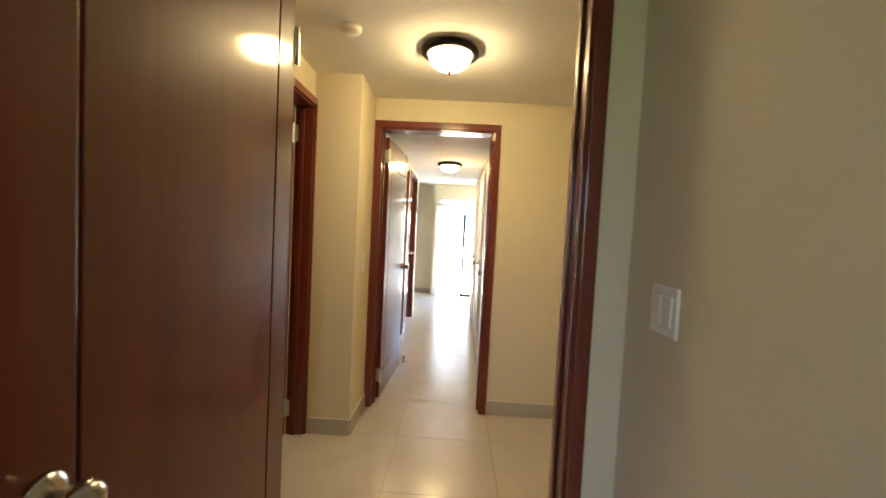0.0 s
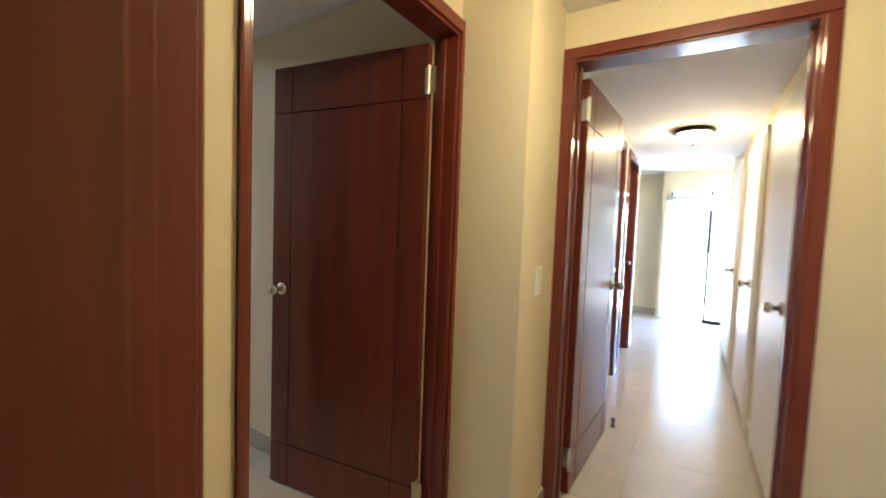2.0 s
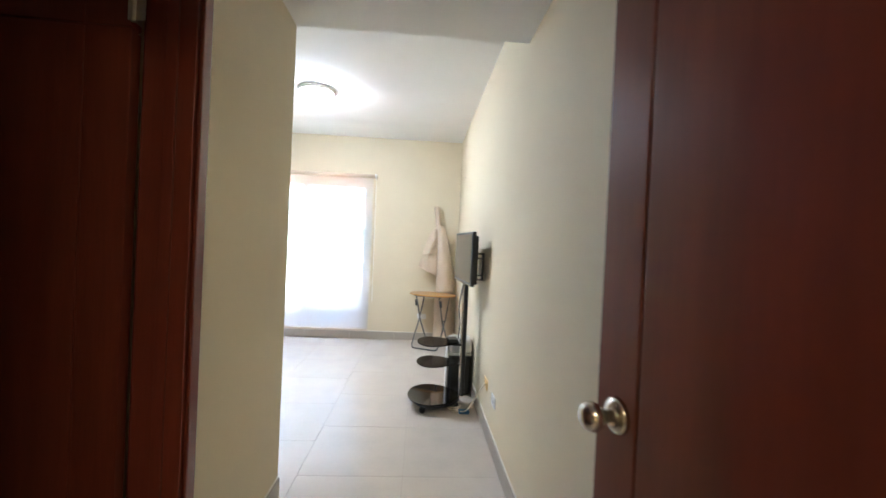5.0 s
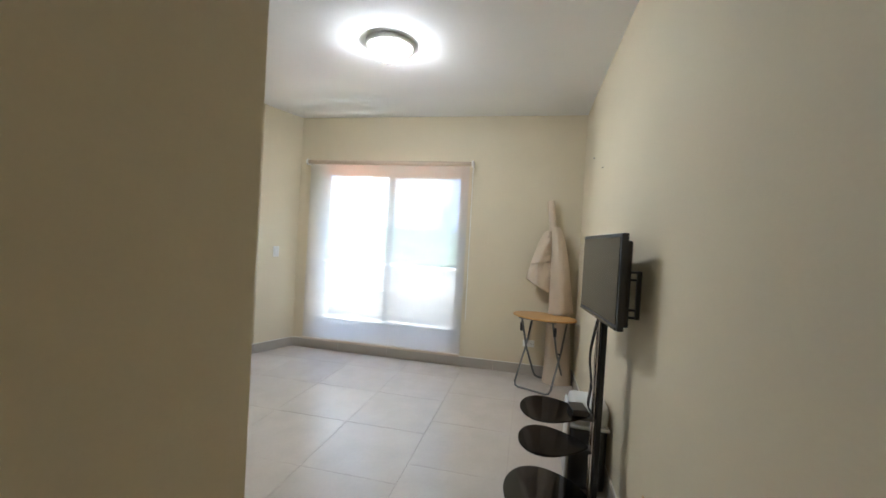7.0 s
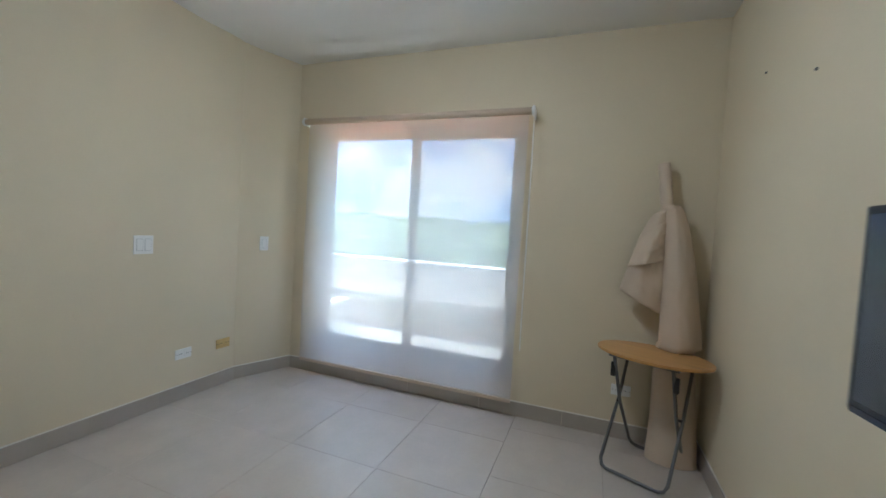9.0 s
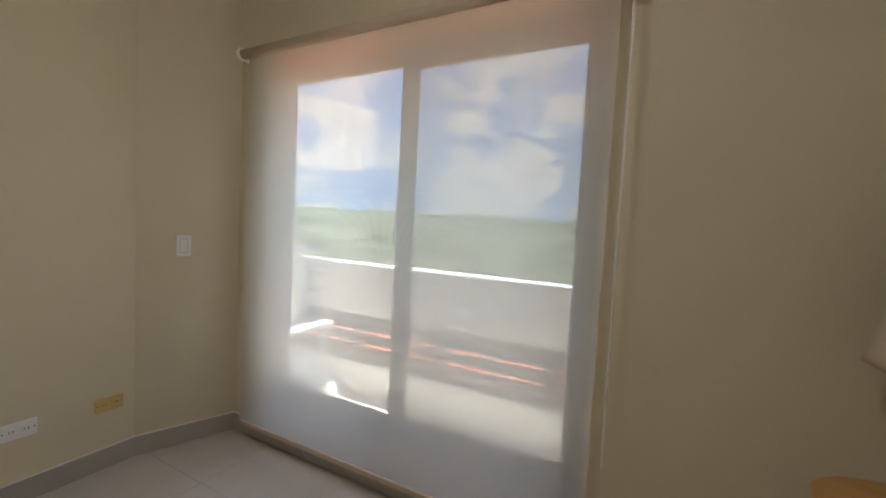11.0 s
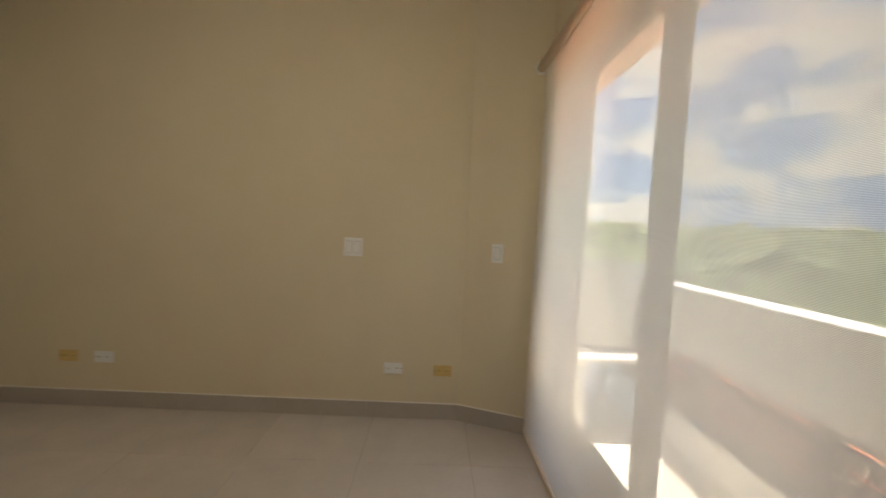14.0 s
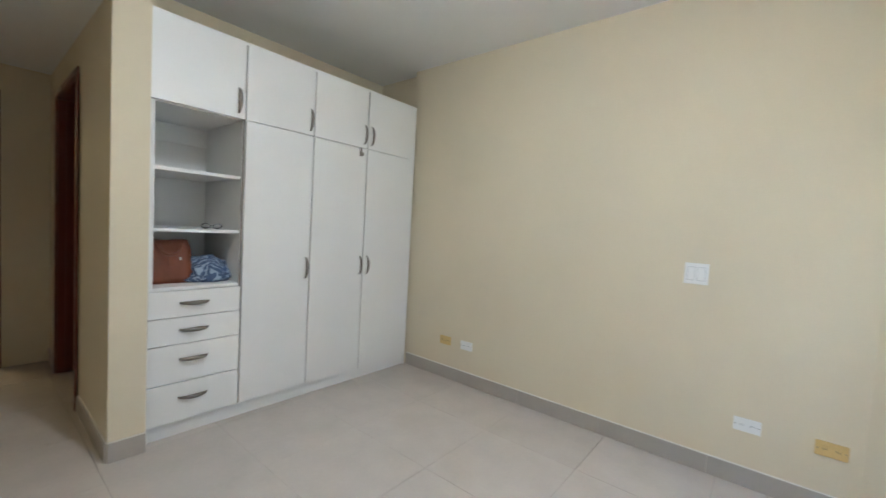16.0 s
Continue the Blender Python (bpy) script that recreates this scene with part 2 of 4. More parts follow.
def prism(outline, z0, z1, bevel=0.0):
    bm = bmesh.new()
    f = bm.faces.new([bm.verts.new((x, y, z0)) for x, y in outline])
    r = bmesh.ops.extrude_face_region(bm, geom=[f])
    bmesh.ops.translate(bm, vec=(0, 0, z1 - z0), verts=[v for v in r["geom"] if isinstance(v, bmesh.types.BMVert)])
    if bevel:
        bmesh.ops.bevel(bm, geom=[e for e in bm.edges if abs(e.verts[0].co.z - e.verts[1].co.z) < 1e-5], offset=bevel, segments=2, affect="EDGES")
    return bm


def structure(name, bm, mat, label, category):
    return tagged(part(name, bm, mat, None), label, category, kind="structure")


def wall(name, axis, p0, p1, a0, a1, z0, z1, label, openings=(), mat=None):
    """Wall from p0 to p1 across its axis ('x': runs along y), a0 to a1 along it; openings (b0, b1, bottom, top)."""
    bm = bmesh.new()
    ac = sorted({a0, a1, *[v for o in openings for v in o[:2]]})
    for u, v in zip(ac, ac[1:]):
        spans = [(z0, z1)]
        for b0, b1, zb, zt in openings:
            if b0 <= u and v <= b1:
                spans = [s for q in spans for s in ((q[0], min(q[1], zb)), (max(q[0], zt), q[1])) if s[1] - s[0] > 0.001]
        for s0, s1 in spans:
            add_box(bm, (p0, u, s0) if axis == "x" else (u, p0, s0), (p1, v, s1) if axis == "x" else (v, p1, s1))
    bmesh.ops.remove_doubles(bm, verts=bm.verts, dist=0.0005)
    seen, twin = {}, []
    for f in bm.faces:
        k = tuple(round(c, 3) for c in f.calc_center_median())
        if k in seen:
            twin += [f, seen[k]]
        seen[k] = f
    bmesh.ops.delete(bm, geom=list(set(twin)), context="FACES")
    return structure(name, bm, mat or WALL, label, "wall")


def skirting(x0, y0, x1, y1, out, h=0.10, t=0.011, step=0.59):
    """Tile baseboard along a line, standing proud towards 'out', with a bead of caulk on top."""
    d = Vector((x1 - x0, y1 - y0, 0))
    length, u, o = d.length, d.normalized(), Vector((*out, 0)).normalized()
    base = tagged(new("baseboard"), "beige tile baseboard with a white caulk bead", "baseboard", kind="structure")
    k, n = 0.0, 0
    while k < length - 0.01:
        e = min(k + step, length)
        bm = bmesh.new()
        p = Vector((x0, y0, 0)) + o * (t / 2 + 0.0005)
        mid = p + u * (k + e) / 2
        m = Matrix.Translation((mid.x, mid.y, h / 2 + 0.001)) @ Matrix.Rotation(math.atan2(u.y, u.x), 4, "Z") @ Matrix.Diagonal((e - k - 0.002, t, h, 1))
        bmesh.ops.create_cube(bm, size=1, matrix=m)
        part("skirting_tile", bm, SKIRT, base)
        k = e
    bm = bmesh.new()
    mid = Vector((x0, y0, 0)) + u * length / 2 + o * 0.003
    bmesh.ops.create_cube(bm, size=1, matrix=Matrix.Translation((mid.x, mid.y, h + 0.004)) @ Matrix.Rotation(math.atan2(u.y, u.x), 4, "Z") @ Matrix.Diagonal((length - 0.002, 0.006, 0.006, 1)))
    part("caulk", bm, CAULK, base)


# ---- structure ----
HALL_X, HALL_IN, TVY, PASS_Y = 0.25, 0.145, 2.865, 1.71
WINX, SOUTH, CLX, PIER_X = -5.235, -0.466, -1.838, -1.905
ROOM_H, PASS_H, HALL_H, CORR_H = 2.668, 2.318, 2.282, 2.16

wall("wall_hall_west", "x", HALL_IN, HALL_X, 1.60, 3.33, 0, 2.8, "cream painted wall with the bedroom doorway", [(1.985, 2.90, 0, 2.09)])
wall("pillar", "x", HALL_X, 0.54, 2.90, 3.33, 0, 2.6, "cream painted pillar beside the corridor doorway")
wall("wall_corridor_door", "y", 3.33, 3.46, HALL_IN, 2.6, 0, 2.8, "cream painted wall with the corridor doorway", [(0.555, 1.43, 0, 2.09)])
wall("wall_hall_east", "x", 2.6, 2.72, 1.60, 3.46, 0, 2.8, "cream painted wall closing the hall")
wall("wall_entry", "y", 1.60, 1.73, 0.25, 2.6, 0, 2.8, "cream painted wall with the entry doorway", [(0.565, 1.56, 0, 2.145)])
wall("wall_start_east", "x", 1.678, 1.80, -1.9, 1.60, 0, 2.8, "cream painted wall with a light switch")
# opening behind the camera is added, to let daylight into the first room
wall("wall_start_south", "y", -2.0, -1.9, -0.7, 1.8, 0, 2.8, "cream painted wall with an unseen opening added for daylight", [(-0.3, 1.2, 0.9, 2.1)])
wall("wall_start_west", "x", -0.7, -0.58, -1.9, 0.10, 0, 2.8, "cream painted wall closing the first room")
wall("wall_start_north", "y", 0.10, 0.22, -0.7, 0.25, 0, 2.8, "cream painted wall behind the open door")
wall("wall_start_return", "x", 0.13, 0.25, 0.22, 1.60, 0, 2.8, "cream painted wall behind the open door")

wall("wall_tv", "y", TVY, 2.99, -5.385, HALL_IN, 0, 2.8, "cream painted bedroom wall behind the television")
wall("wall_passage", "y", 1.58, PASS_Y, PIER_X, HALL_IN, 0, 2.8, "cream painted passage wall with the bathroom doorway", [(-1.09, -0.22, 0, 2.09)])
wall("pier", "x", PIER_X, -1.78, 1.552, 1.58, 0, 2.8, "cream painted end of the closet partition")
wall("wall_closet_back", "x", -1.24, -1.12, -0.55, 1.58, 0, 2.8, "cream painted wall behind the closet")
wall("wall_closet_side", "y", -0.67, -0.55, -1.79, -1.12, 0, 2.8, "cream painted side of the closet niche")
wall("wall_south", "y", SOUTH - 0.2, SOUTH, -4.785, -1.79, 0, 2.8, "cream painted bedroom wall with switch and outlets")
bm = prism([(-4.785, SOUTH), (-5.235, -0.295), (-5.385, -0.295), (-5.385, -0.666), (-4.785, -0.666)], 0, 2.8)
structure("wall_chamfer", bm, WALL, "cream painted slanting wall beside the window", "wall")
wall("wall_window", "x", -5.385, WINX, -0.295, TVY, 0, 2.8, "cream painted wall with the sliding window", [(-0.02, 1.69, 0.24, 2.09)])
wall("wall_bath_east", "x", 0.0, HALL_IN, 0.22, 1.58, 0, 2.6, "cream painted bathroom wall")
wall("wall_bath_south", "y", 0.10, 0.22, -1.12, 0.13, 0, 2.6, "cream painted bathroom wall")

# corridor and living room
wall("wall_corridor_west", "x", 0.40, 0.53, 3.46, 6.75, 0, 2.8, "cream painted corridor wall with two doorways", [(4.58, 5.42, 0, 2.09), (5.66, 6.46, 0, 2.09)])
wall("wall_corridor_east", "x", 1.47, 1.60, 3.46, 7.6, 0, 2.8, "cream painted corridor wall with pale doors")
wall("wall_living_west", "x", -2.6, -2.48, 6.63, 9.0, 0, 2.8, "cream painted living room wall")
wall("wall_living_south", "y", 6.63, 6.75, -2.6, 0.40, 0, 2.8, "cream painted living room wall")
wall("wall_living_south_east", "y", 7.48, 7.60, 1.60, 3.6, 0, 2.8, "cream painted living room wall")
wall("wall_living_east", "x", 3.6, 3.72, 7.48, 9.0, 0, 2.8, "cream painted living room wall")
wall("wall_living_north", "y", 8.90, 9.02, -2.6, 0.68, 0, 2.8, "cream painted living room wall")
# slider opening is widened eastwards, out of view, to let more daylight in
wall("wall_living_slider", "y", 8.62, 8.74, 0.68, 3.72, 0, 2.8, "cream painted wall with the balcony slider", [(0.80, 3.4, 0, 1.98)])
wall("wall_living_step", "x", 0.68, 0.80, 8.74, 9.02, 0, 2.8, "cream painted wall return beside the slider")
wall("wall_behind_door_one", "x", 0.28, 0.30, 4.4, 6.6, 0, 2.8, "dark closed space behind the corridor doors")


def slab(name, x0, x1, y0, y1, z0, z1, mat, label, category):
    structure(name, box((x0, y0, z0), (x1, y1, z1)), mat, label, category)


slab("ceiling_hall", HALL_X, 2.6, 1.73, 3.33, HALL_H, 2.8, CEIL, "white painted hall ceiling", "ceiling")
slab("ceiling_start", -0.58, 1.678, -1.9, 1.60, 2.36, 2.8, CEIL, "white painted ceiling of the first room", "ceiling")
slab("ceiling_passage", PIER_X, HALL_IN, PASS_Y, TVY, PASS_H, 2.8, CEIL, "low white passage ceiling", "ceiling")
slab("ceiling_bath", -1.12, 0.0, 0.22, 1.58, 2.3, 2.6, CEIL, "white bathroom ceiling", "ceiling")
slab("ceiling_corridor", 0.53, 1.47, 3.46, 6.75, CORR_H, 2.8, CEIL, "white corridor ceiling", "ceiling")
slab("ceiling_living", -2.48, 3.6, 6.75, 8.90, 2.30, 2.8, CEIL, "white living room ceiling", "ceiling")
slab("roof", -5.385, 3.72, -2.0, 9.02, 2.8, 2.95, CONC, "flat concrete roof slab", "roof")
# bedroom ceiling; ripples along the window shape in the light bands reflected there
bm = bmesh.new()
nx, ny = 60, 4
grid = []
for i in range(nx + 1):
    x = WINX + (-1.24 - WINX) * i / nx
    d = x - WINX
    wob = 0.012 * math.exp(-((d - 0.55) / 0.16) ** 2) + 0.008 * math.exp(-((d - 1.05) / 0.2) ** 2)
    grid.append([bm.verts.new((x, -0.6 + (TVY + 0.6) * j / ny, ROOM_H + wob - 0.004 * j / ny)) for j in range(ny + 1)])
for i in range(nx):
    for j in range(ny):
        bm.faces.new((grid[i][j], grid[i][j + 1], grid[i + 1][j + 1], grid[i + 1][j]))
r = bmesh.ops.extrude_face_region(bm, geom=bm.faces[:])
for v in r["geom"]:
    if isinstance(v, bmesh.types.BMVert):
        v.co.z = 2.79
structure("ceiling_bedroom", bm, CEIL, "white plastered bedroom ceiling", "ceiling")

# ---- doors ----
def door_frame(name, m, width, wall_t, label, head=2.06, first=0.058):
    """Stained frame round an opening; local x along the opening from its clear edge, y through the wall from 0 to wall_t."""
    ob = thing(name, m, label, "door frame", kind="structure")
    for a, b in ((-0.028, 0.0), (width, width + 0.028)):
        part("jamb", box((a, -0.004, 0), (b, wall_t + 0.004, head), 0.003), TRIMW, ob)
    part("head_jamb", box((-0.028, -0.004, head), (width + 0.028, wall_t + 0.004, head + 0.026), 0.003), TRIMW, ob)
    for y0, y1, s in ((-0.017, -0.005, 1), (wall_t + 0.005, wall_t + 0.017, -1)):
        for a, b in ((-first, -0.012), (width + 0.012, width + 0.058)):
            part("casing", box((a, y0, 0), (b, y1, head + 0.012), 0.005), TRIMW, ob)
        part("casing", box((-first, y0, head + 0.0125), (width + 0.058, y1, head + 0.06), 0.005), TRIMW, ob)
    for a, b in ((0.0005, 0.011), (width - 0.011, width - 0.0005)):
        part("stop", box((a, wall_t * 0.45, 0), (b, wall_t * 0.45 + 0.03, head - 0.0005), 0.002), TRIMW, ob)
    return ob


def knob(parent, x, y, z, s, mat):
    """Round knob with rosette and neck, standing out along y by the sign s."""
    turn = Matrix.Translation((x, y, z)) @ Matrix.Rotation(radians(-90 * s), 4, "X")
    k = part("knob", lathe([(0.0, 0.072), (0.012, 0.071), (0.021, 0.066), (0.026, 0.056), (0.026, 0.048), (0.021, 0.039), (0.0125, 0.033), (0.0115, 0.014)], 28, turn), mat, parent, "polished round metal knob", True)
    part("rosette", lathe([(0.0115, 0.016), (0.02, 0.0145), (0.031, 0.009), (0.033, 0.0), (0.0, 0.0)], 28, turn), mat, k, "", True)


def door_leaf(name, m, width, label, height=2.035, side=-1, knob_mat=STEEL, plain=False):
    """Leaf hinged at local x=0, running to x=width, 40 mm thick about y=0; grooved into nine fields."""
    ob = thing(name, m, label, "door")
    w, g = width, 0.0035
    part("core", box((0.004, -0.0145, 0.012), (w - 0.004, 0.0145, height - 0.004)), WOOD, ob)
    xs = [0.0, 0.115, w - 0.115, w]
    zs = [0.008, height] if plain else [0.008, 0.215, height - 0.215, height]
    for i in range(3):
        for j in range(len(zs) - 1):
            lo = (xs[i] + (g if i else 0), -0.02, zs[j] + (g if j else 0))
            hi = (xs[i + 1] - (g if i < 2 else 0), 0.02, zs[j + 1] - (g if j < len(zs) - 2 else 0))
            part("panel", box(lo, hi, 0.0025), WOOD, ob)
    for s in (-1, 1):
        knob(ob, w - 0.065, s * 0.02, 0.985, s, knob_mat)
    for z in (0.19, 1.89):
        h = part("hinge", box((-0.004, side * 0.021 - 0.0015, z - 0.05), (0.010, side * 0.021 + 0.0015, z + 0.05), 0.001), BRASS, ob, "worn brass hinge")
        part("hinge_pin", tube([(-0.006, side * 0.024, z - 0.056), (-0.006, side * 0.024, z + 0.056)], 0.006, 10), BRASS, h)
        part("edge_leaf", box((-0.003, -0.018, z - 0.05), (-0.0004, 0.018, z + 0.05), 0.0008), BRASS, h)
        for dz in (-0.035, 0.0, 0.035):
            part("hinge_screw", lathe([(0.0, 0.0008), (0.0035, 0.0006), (0.0035, 0.0)], 8, Matrix.Translation((-0.003, 0.009 if dz else -0.009, z + dz)) @ Matrix.Rotation(radians(-90), 4, "Y")), PEWTER, h)
        part("hinge_leaf", box((-0.034, side * 0.021 - 0.0015, z - 0.05), (-0.007, side * 0.021 + 0.0015, z + 0.05)), BRASS, h)
    return ob


# bedroom: opening y 2.055 to 2.85 in the hall's west wall
door_frame("door_frame", pose(HALL_X, 2.018, 0, 0, 0, 90), 0.849, 0.105, "dark red mahogany frame of the bedroom doorway", first=0.034)
door_leaf("bedroom_door", pose(0.142, 2.846, 0, 0, 0, 180 + 7.5), 0.82, "dark mahogany door standing open into the bedroom, grooved panels", side=1)
# corridor: clear opening x 0.595 to 1.392
door_frame("door_frame", pose(0.593, 3.33, 0), 0.80, 0.13, "dark red mahogany frame of the corridor doorway")
door_leaf("corridor_door", pose(0.605, 3.475, 0, 0, 0, 87), 0.79, "dark mahogany door standing open into the corridor, glossy", side=-1, knob_mat=PEWTER)
# entry: clear opening x 0.635 to 1.525
door_frame("door_frame", pose(0.600, 1.60, 0), 0.92, 0.13, "dark red mahogany frame of the entry doorway", 2.115, 0.042)
door_leaf("entry_door", pose(0.6235, 1.653, 0, 0, 0, -88), 0.835, "dark mahogany door standing open beside the entry, glossy", 2.085, side=1, plain=True)
part("strike_plate", box((1.517, 1.62, 0.95), (1.5195, 1.645, 1.05), 0.001), BRASS, bpy.data.objects["door_frame.002"], "small worn strike plate")
# bathroom, hinged at the far jamb and swung inwards
door_frame("door_frame", pose(-1.062, 1.58, 0), 0.80, 0.13, "dark red mahogany frame of the bathroom doorway")
door_leaf("bathroom_door", pose(-1.045, 1.565, 0, 0, 0, -88), 0.78, "dark mahogany door standing open into the bathroom", side=1)
# corridor side doors, closed
for y, w in ((4.61, 0.78), (5.69, 0.74)):
    door_frame("door_frame", pose(0.53, y, 0, 0, 0, 90), w, 0.13, "dark mahogany frame of a corridor doorway")
    door_leaf("corridor_side_door", pose(0.435, y + 0.005, 0, 0, 0, 90), w - 0.01, "dark mahogany closed door along the corridor")


def pale_door(y, w):
    ob = thing("cupboard_door", pose(1.47, y, 0, 0, 0, 90), "cream painted cupboard door in the corridor wall", "door", "corridor cupboards")
    part("door_board", box((0, 0.004, 0.10), (w, 0.03, 2.0), 0.004), LAM, ob)
    for a, b in ((-0.05, -0.004), (w + 0.004, w + 0.05)):
        part("casing", box((a, 0.001, 0.0), (b, 0.02, 2.05), 0.004), LAM, ob)
    part("casing", box((-0.05, 0.001, 2.006), (w + 0.05, 0.02, 2.05), 0.004), LAM, ob)
    knob(ob, 0.07, 0.03, 1.0, 1, STEEL)


for y, w in ((3.75, 0.72), (4.85, 0.72), (6.1, 0.72)):
    pale_door(y, w)

# ---- baseboards ----
for a in ((HALL_X, 2.90, 0.54, 2.90, (0, -1)), (0.54, 2.90, 0.54, 3.33, (1, 0)), (1.455, 3.33, 2.6, 3.33, (0, -1)), (HALL_X, 1.73, HALL_X, 1.975, (1, 0)),
          (1.59, 1.60, 1.678, 1.60, (0, -1)), (1.678, -1.9, 1.678, 1.60, (-1, 0)),
          (-5.235, TVY, -0.0, TVY, (0, -1)), (PIER_X, PASS_Y, -1.125, PASS_Y, (0, 1)), (-0.2, PASS_Y, HALL_IN, PASS_Y, (0, 1)), (PIER_X, 1.552, PIER_X, PASS_Y, (-1, 0)),
          (-4.785, SOUTH, -1.845, SOUTH, (0, 1)), (-4.785, SOUTH, -5.235, -0.295, (0.355, 0.935)), (WINX, -0.295, WINX, TVY, (1, 0)),
          (0.53, 3.47, 0.53, 4.54, (1, 0)), (0.53, 5.46, 0.53, 5.62, (1, 0)), (0.53, 6.50, 0.53, 6.75, (1, 0)), (1.47, 3.46, 1.47, 3.69, (-1, 0)),
          (1.47, 4.53, 1.47, 4.79, (-1, 0)), (1.47, 5.63, 1.47, 6.04, (-1, 0)), (1.47, 6.88, 1.47, 7.6, (-1, 0)), (-2.48, 8.90, 0.68, 8.90, (0, -1))):
    skirting(*a)


# ---- lamps ----
def ceiling_lamp(x, y, z, mat, label, r=0.137, base=BRONZE, ring="dark metal ring"):
    ob = thing("ceiling_lamp", pose(x, y, z), label, "ceiling lamp", "ceiling lamps")
    part("base_ring", lathe([(0.02, 0.0), (r, 0.0), (r + 0.012, -0.014), (r + 0.010, -0.028), (r - 0.008, -0.037), (r - 0.026, -0.036), (r - 0.03, -0.03), (0.02, -0.006)], 40), base, ob, ring, True)
    part("bowl", lathe([(r - 0.028, -0.032), (r - 0.031, -0.05), (r - 0.042, -0.074), (r - 0.07, -0.094), (0.03, -0.106), (0.0, -0.108)], 40), mat, ob, "lit frosted glass bowl", True)
    part("finial", lathe([(0.0, -0.107), (0.012, -0.109), (0.008, -0.114), (0.011, -0.12), (0.006, -0.128), (0.0, -0.13)], 16), base, ob, "", True)


ceiling_lamp(1.087, 2.523, HALL_H, LAMP_WARM, "lit flush ceiling lamp with a bronze ring, hall")
ceiling_lamp(1.045, 5.264, CORR_H, LAMP_WARM, "lit flush ceiling lamp with a bronze ring, corridor")
ceiling_lamp(-3.66, 1.345, ROOM_H + 0.001, LAMP_COOL, "lit flush ceiling lamp with a pale ring, bedroom", 0.16, WHITE, "white metal ring")
sm = thing("smoke_alarm", pose(0.62, 2.33, HALL_H), "small white round smoke alarm on the ceiling", "smoke alarm")
part("alarm_body", lathe([(0.05, 0.0), (0.05, -0.012), (0.042, -0.024), (0.0, -0.026)], 28), WHITE, sm, "", True)


# ---- switches and outlets ----
def plate(m, w, h, mat, label, category, kind="switch"):
    """Wall plate; local x across, z up, -y out of the wall."""
    ob = thing("light_switch" if kind != "outlet" else "power_outlet", m, label, category)
    part("cover_plate", box((-w / 2, -0.007, -h / 2), (w / 2, 0, h / 2), 0.003), mat, ob)
    n = {"switch": 1, "double": 2, "outlet": 0}[kind]
    for k in range(n):
        cx = 0 if n == 1 else (-0.5 + k) * w * 0.42
        rk = part("rocker", box((cx - 0.017, -0.011, -h * 0.30), (cx + 0.017, -0.007, h * 0.30), 0.002), mat, ob)
        part("rocker_gap", box((cx - 0.0195, -0.0078, -h * 0.325), (cx + 0.0195, -0.0068, h * 0.325)), GREYPLASTIC, rk)
    if kind == "outlet":
        for cx in (-w * 0.2, w * 0.2):
            sk = part("socket", box((cx - 0.017, -0.010, -0.017), (cx + 0.017, -0.007, 0.017), 0.004), mat, ob)
            for dx in (-0.006, 0.006):
                part("slot", box((cx + dx - 0.0012, -0.0106, -0.004), (cx + dx + 0.0012, -0.0098, 0.006)), SLOT, sk)
        for dx in (-w * 0.42, w * 0.42):
            part("screw", lathe([(0.003, 0), (0.003, 0.0015), (0, 0.002)], 8, Matrix.Translation((dx, -0.007, 0)) @ Matrix.Rotation(radians(90), 4, "X")), PEWTER, ob)
    return ob


E_ = -90
plate(pose(1.678, 1.385, 1.18, 0, 0, -90), 0.118, 0.118, WHITE, "white double light switch beside the entry", "light switch", "double")
plate(pose(0.54, 3.10, 1.106, 0, 0, 90), 0.072, 0.118, WHITE, "white single light switch on the pillar", "light switch", "switch")
plate(pose(-4.07, SOUTH, 1.097, 0, 0, 180), 0.118, 0.118, WHITE, "white double light switch on the bedroom wall", "light switch", "double")
plate(pose(-4.978, -0.392, 1.104, 0, 0, 159), 0.072, 0.118, WHITE, "white single light switch beside the window", "light switch", "switch")
plate(pose(-4.355, SOUTH, 0.326, 0, 0, 180), 0.118, 0.072, WHITE, "white double power outlet low on the wall", "power outlet", "outlet")
plate(pose(-4.676, SOUTH, 0.322, 0, 0, 180), 0.118, 0.072, YELLOWED, "yellowed blank cable outlet low on the wall", "power outlet", "outlet")
plate(pose(-2.522, SOUTH, 0.32, 0, 0, 180), 0.118, 0.072, WHITE, "white double power outlet near the closet", "power outlet", "outlet")
plate(pose(-2.30, SOUTH, 0.32, 0, 0, 180), 0.118, 0.072, YELLOWED, "yellowed cable outlet near the closet", "power outlet", "outlet")
plate(pose(-2.381, TVY, 0.315, 0, 0, 0), 0.118, 0.072, WHITE, "white power outlet on the television wall", "power outlet", "outlet")
plate(pose(-2.66, TVY, 0.33, 0, 0, 0), 0.118, 0.072, YELLOWED, "yellowed cable outlet on the television wall", "power outlet", "outlet")
plate(pose(WINX, 2.42, 0.32, 0, 0, 90), 0.118, 0.072, WHITE, "white power outlet behind the folding table", "power outlet", "outlet")
plate(pose(1.47, 5.8, 0.32, 0, 0, -90), 0.118, 0.072, WHITE, "white power outlet low in the corridor", "power outlet", "outlet")

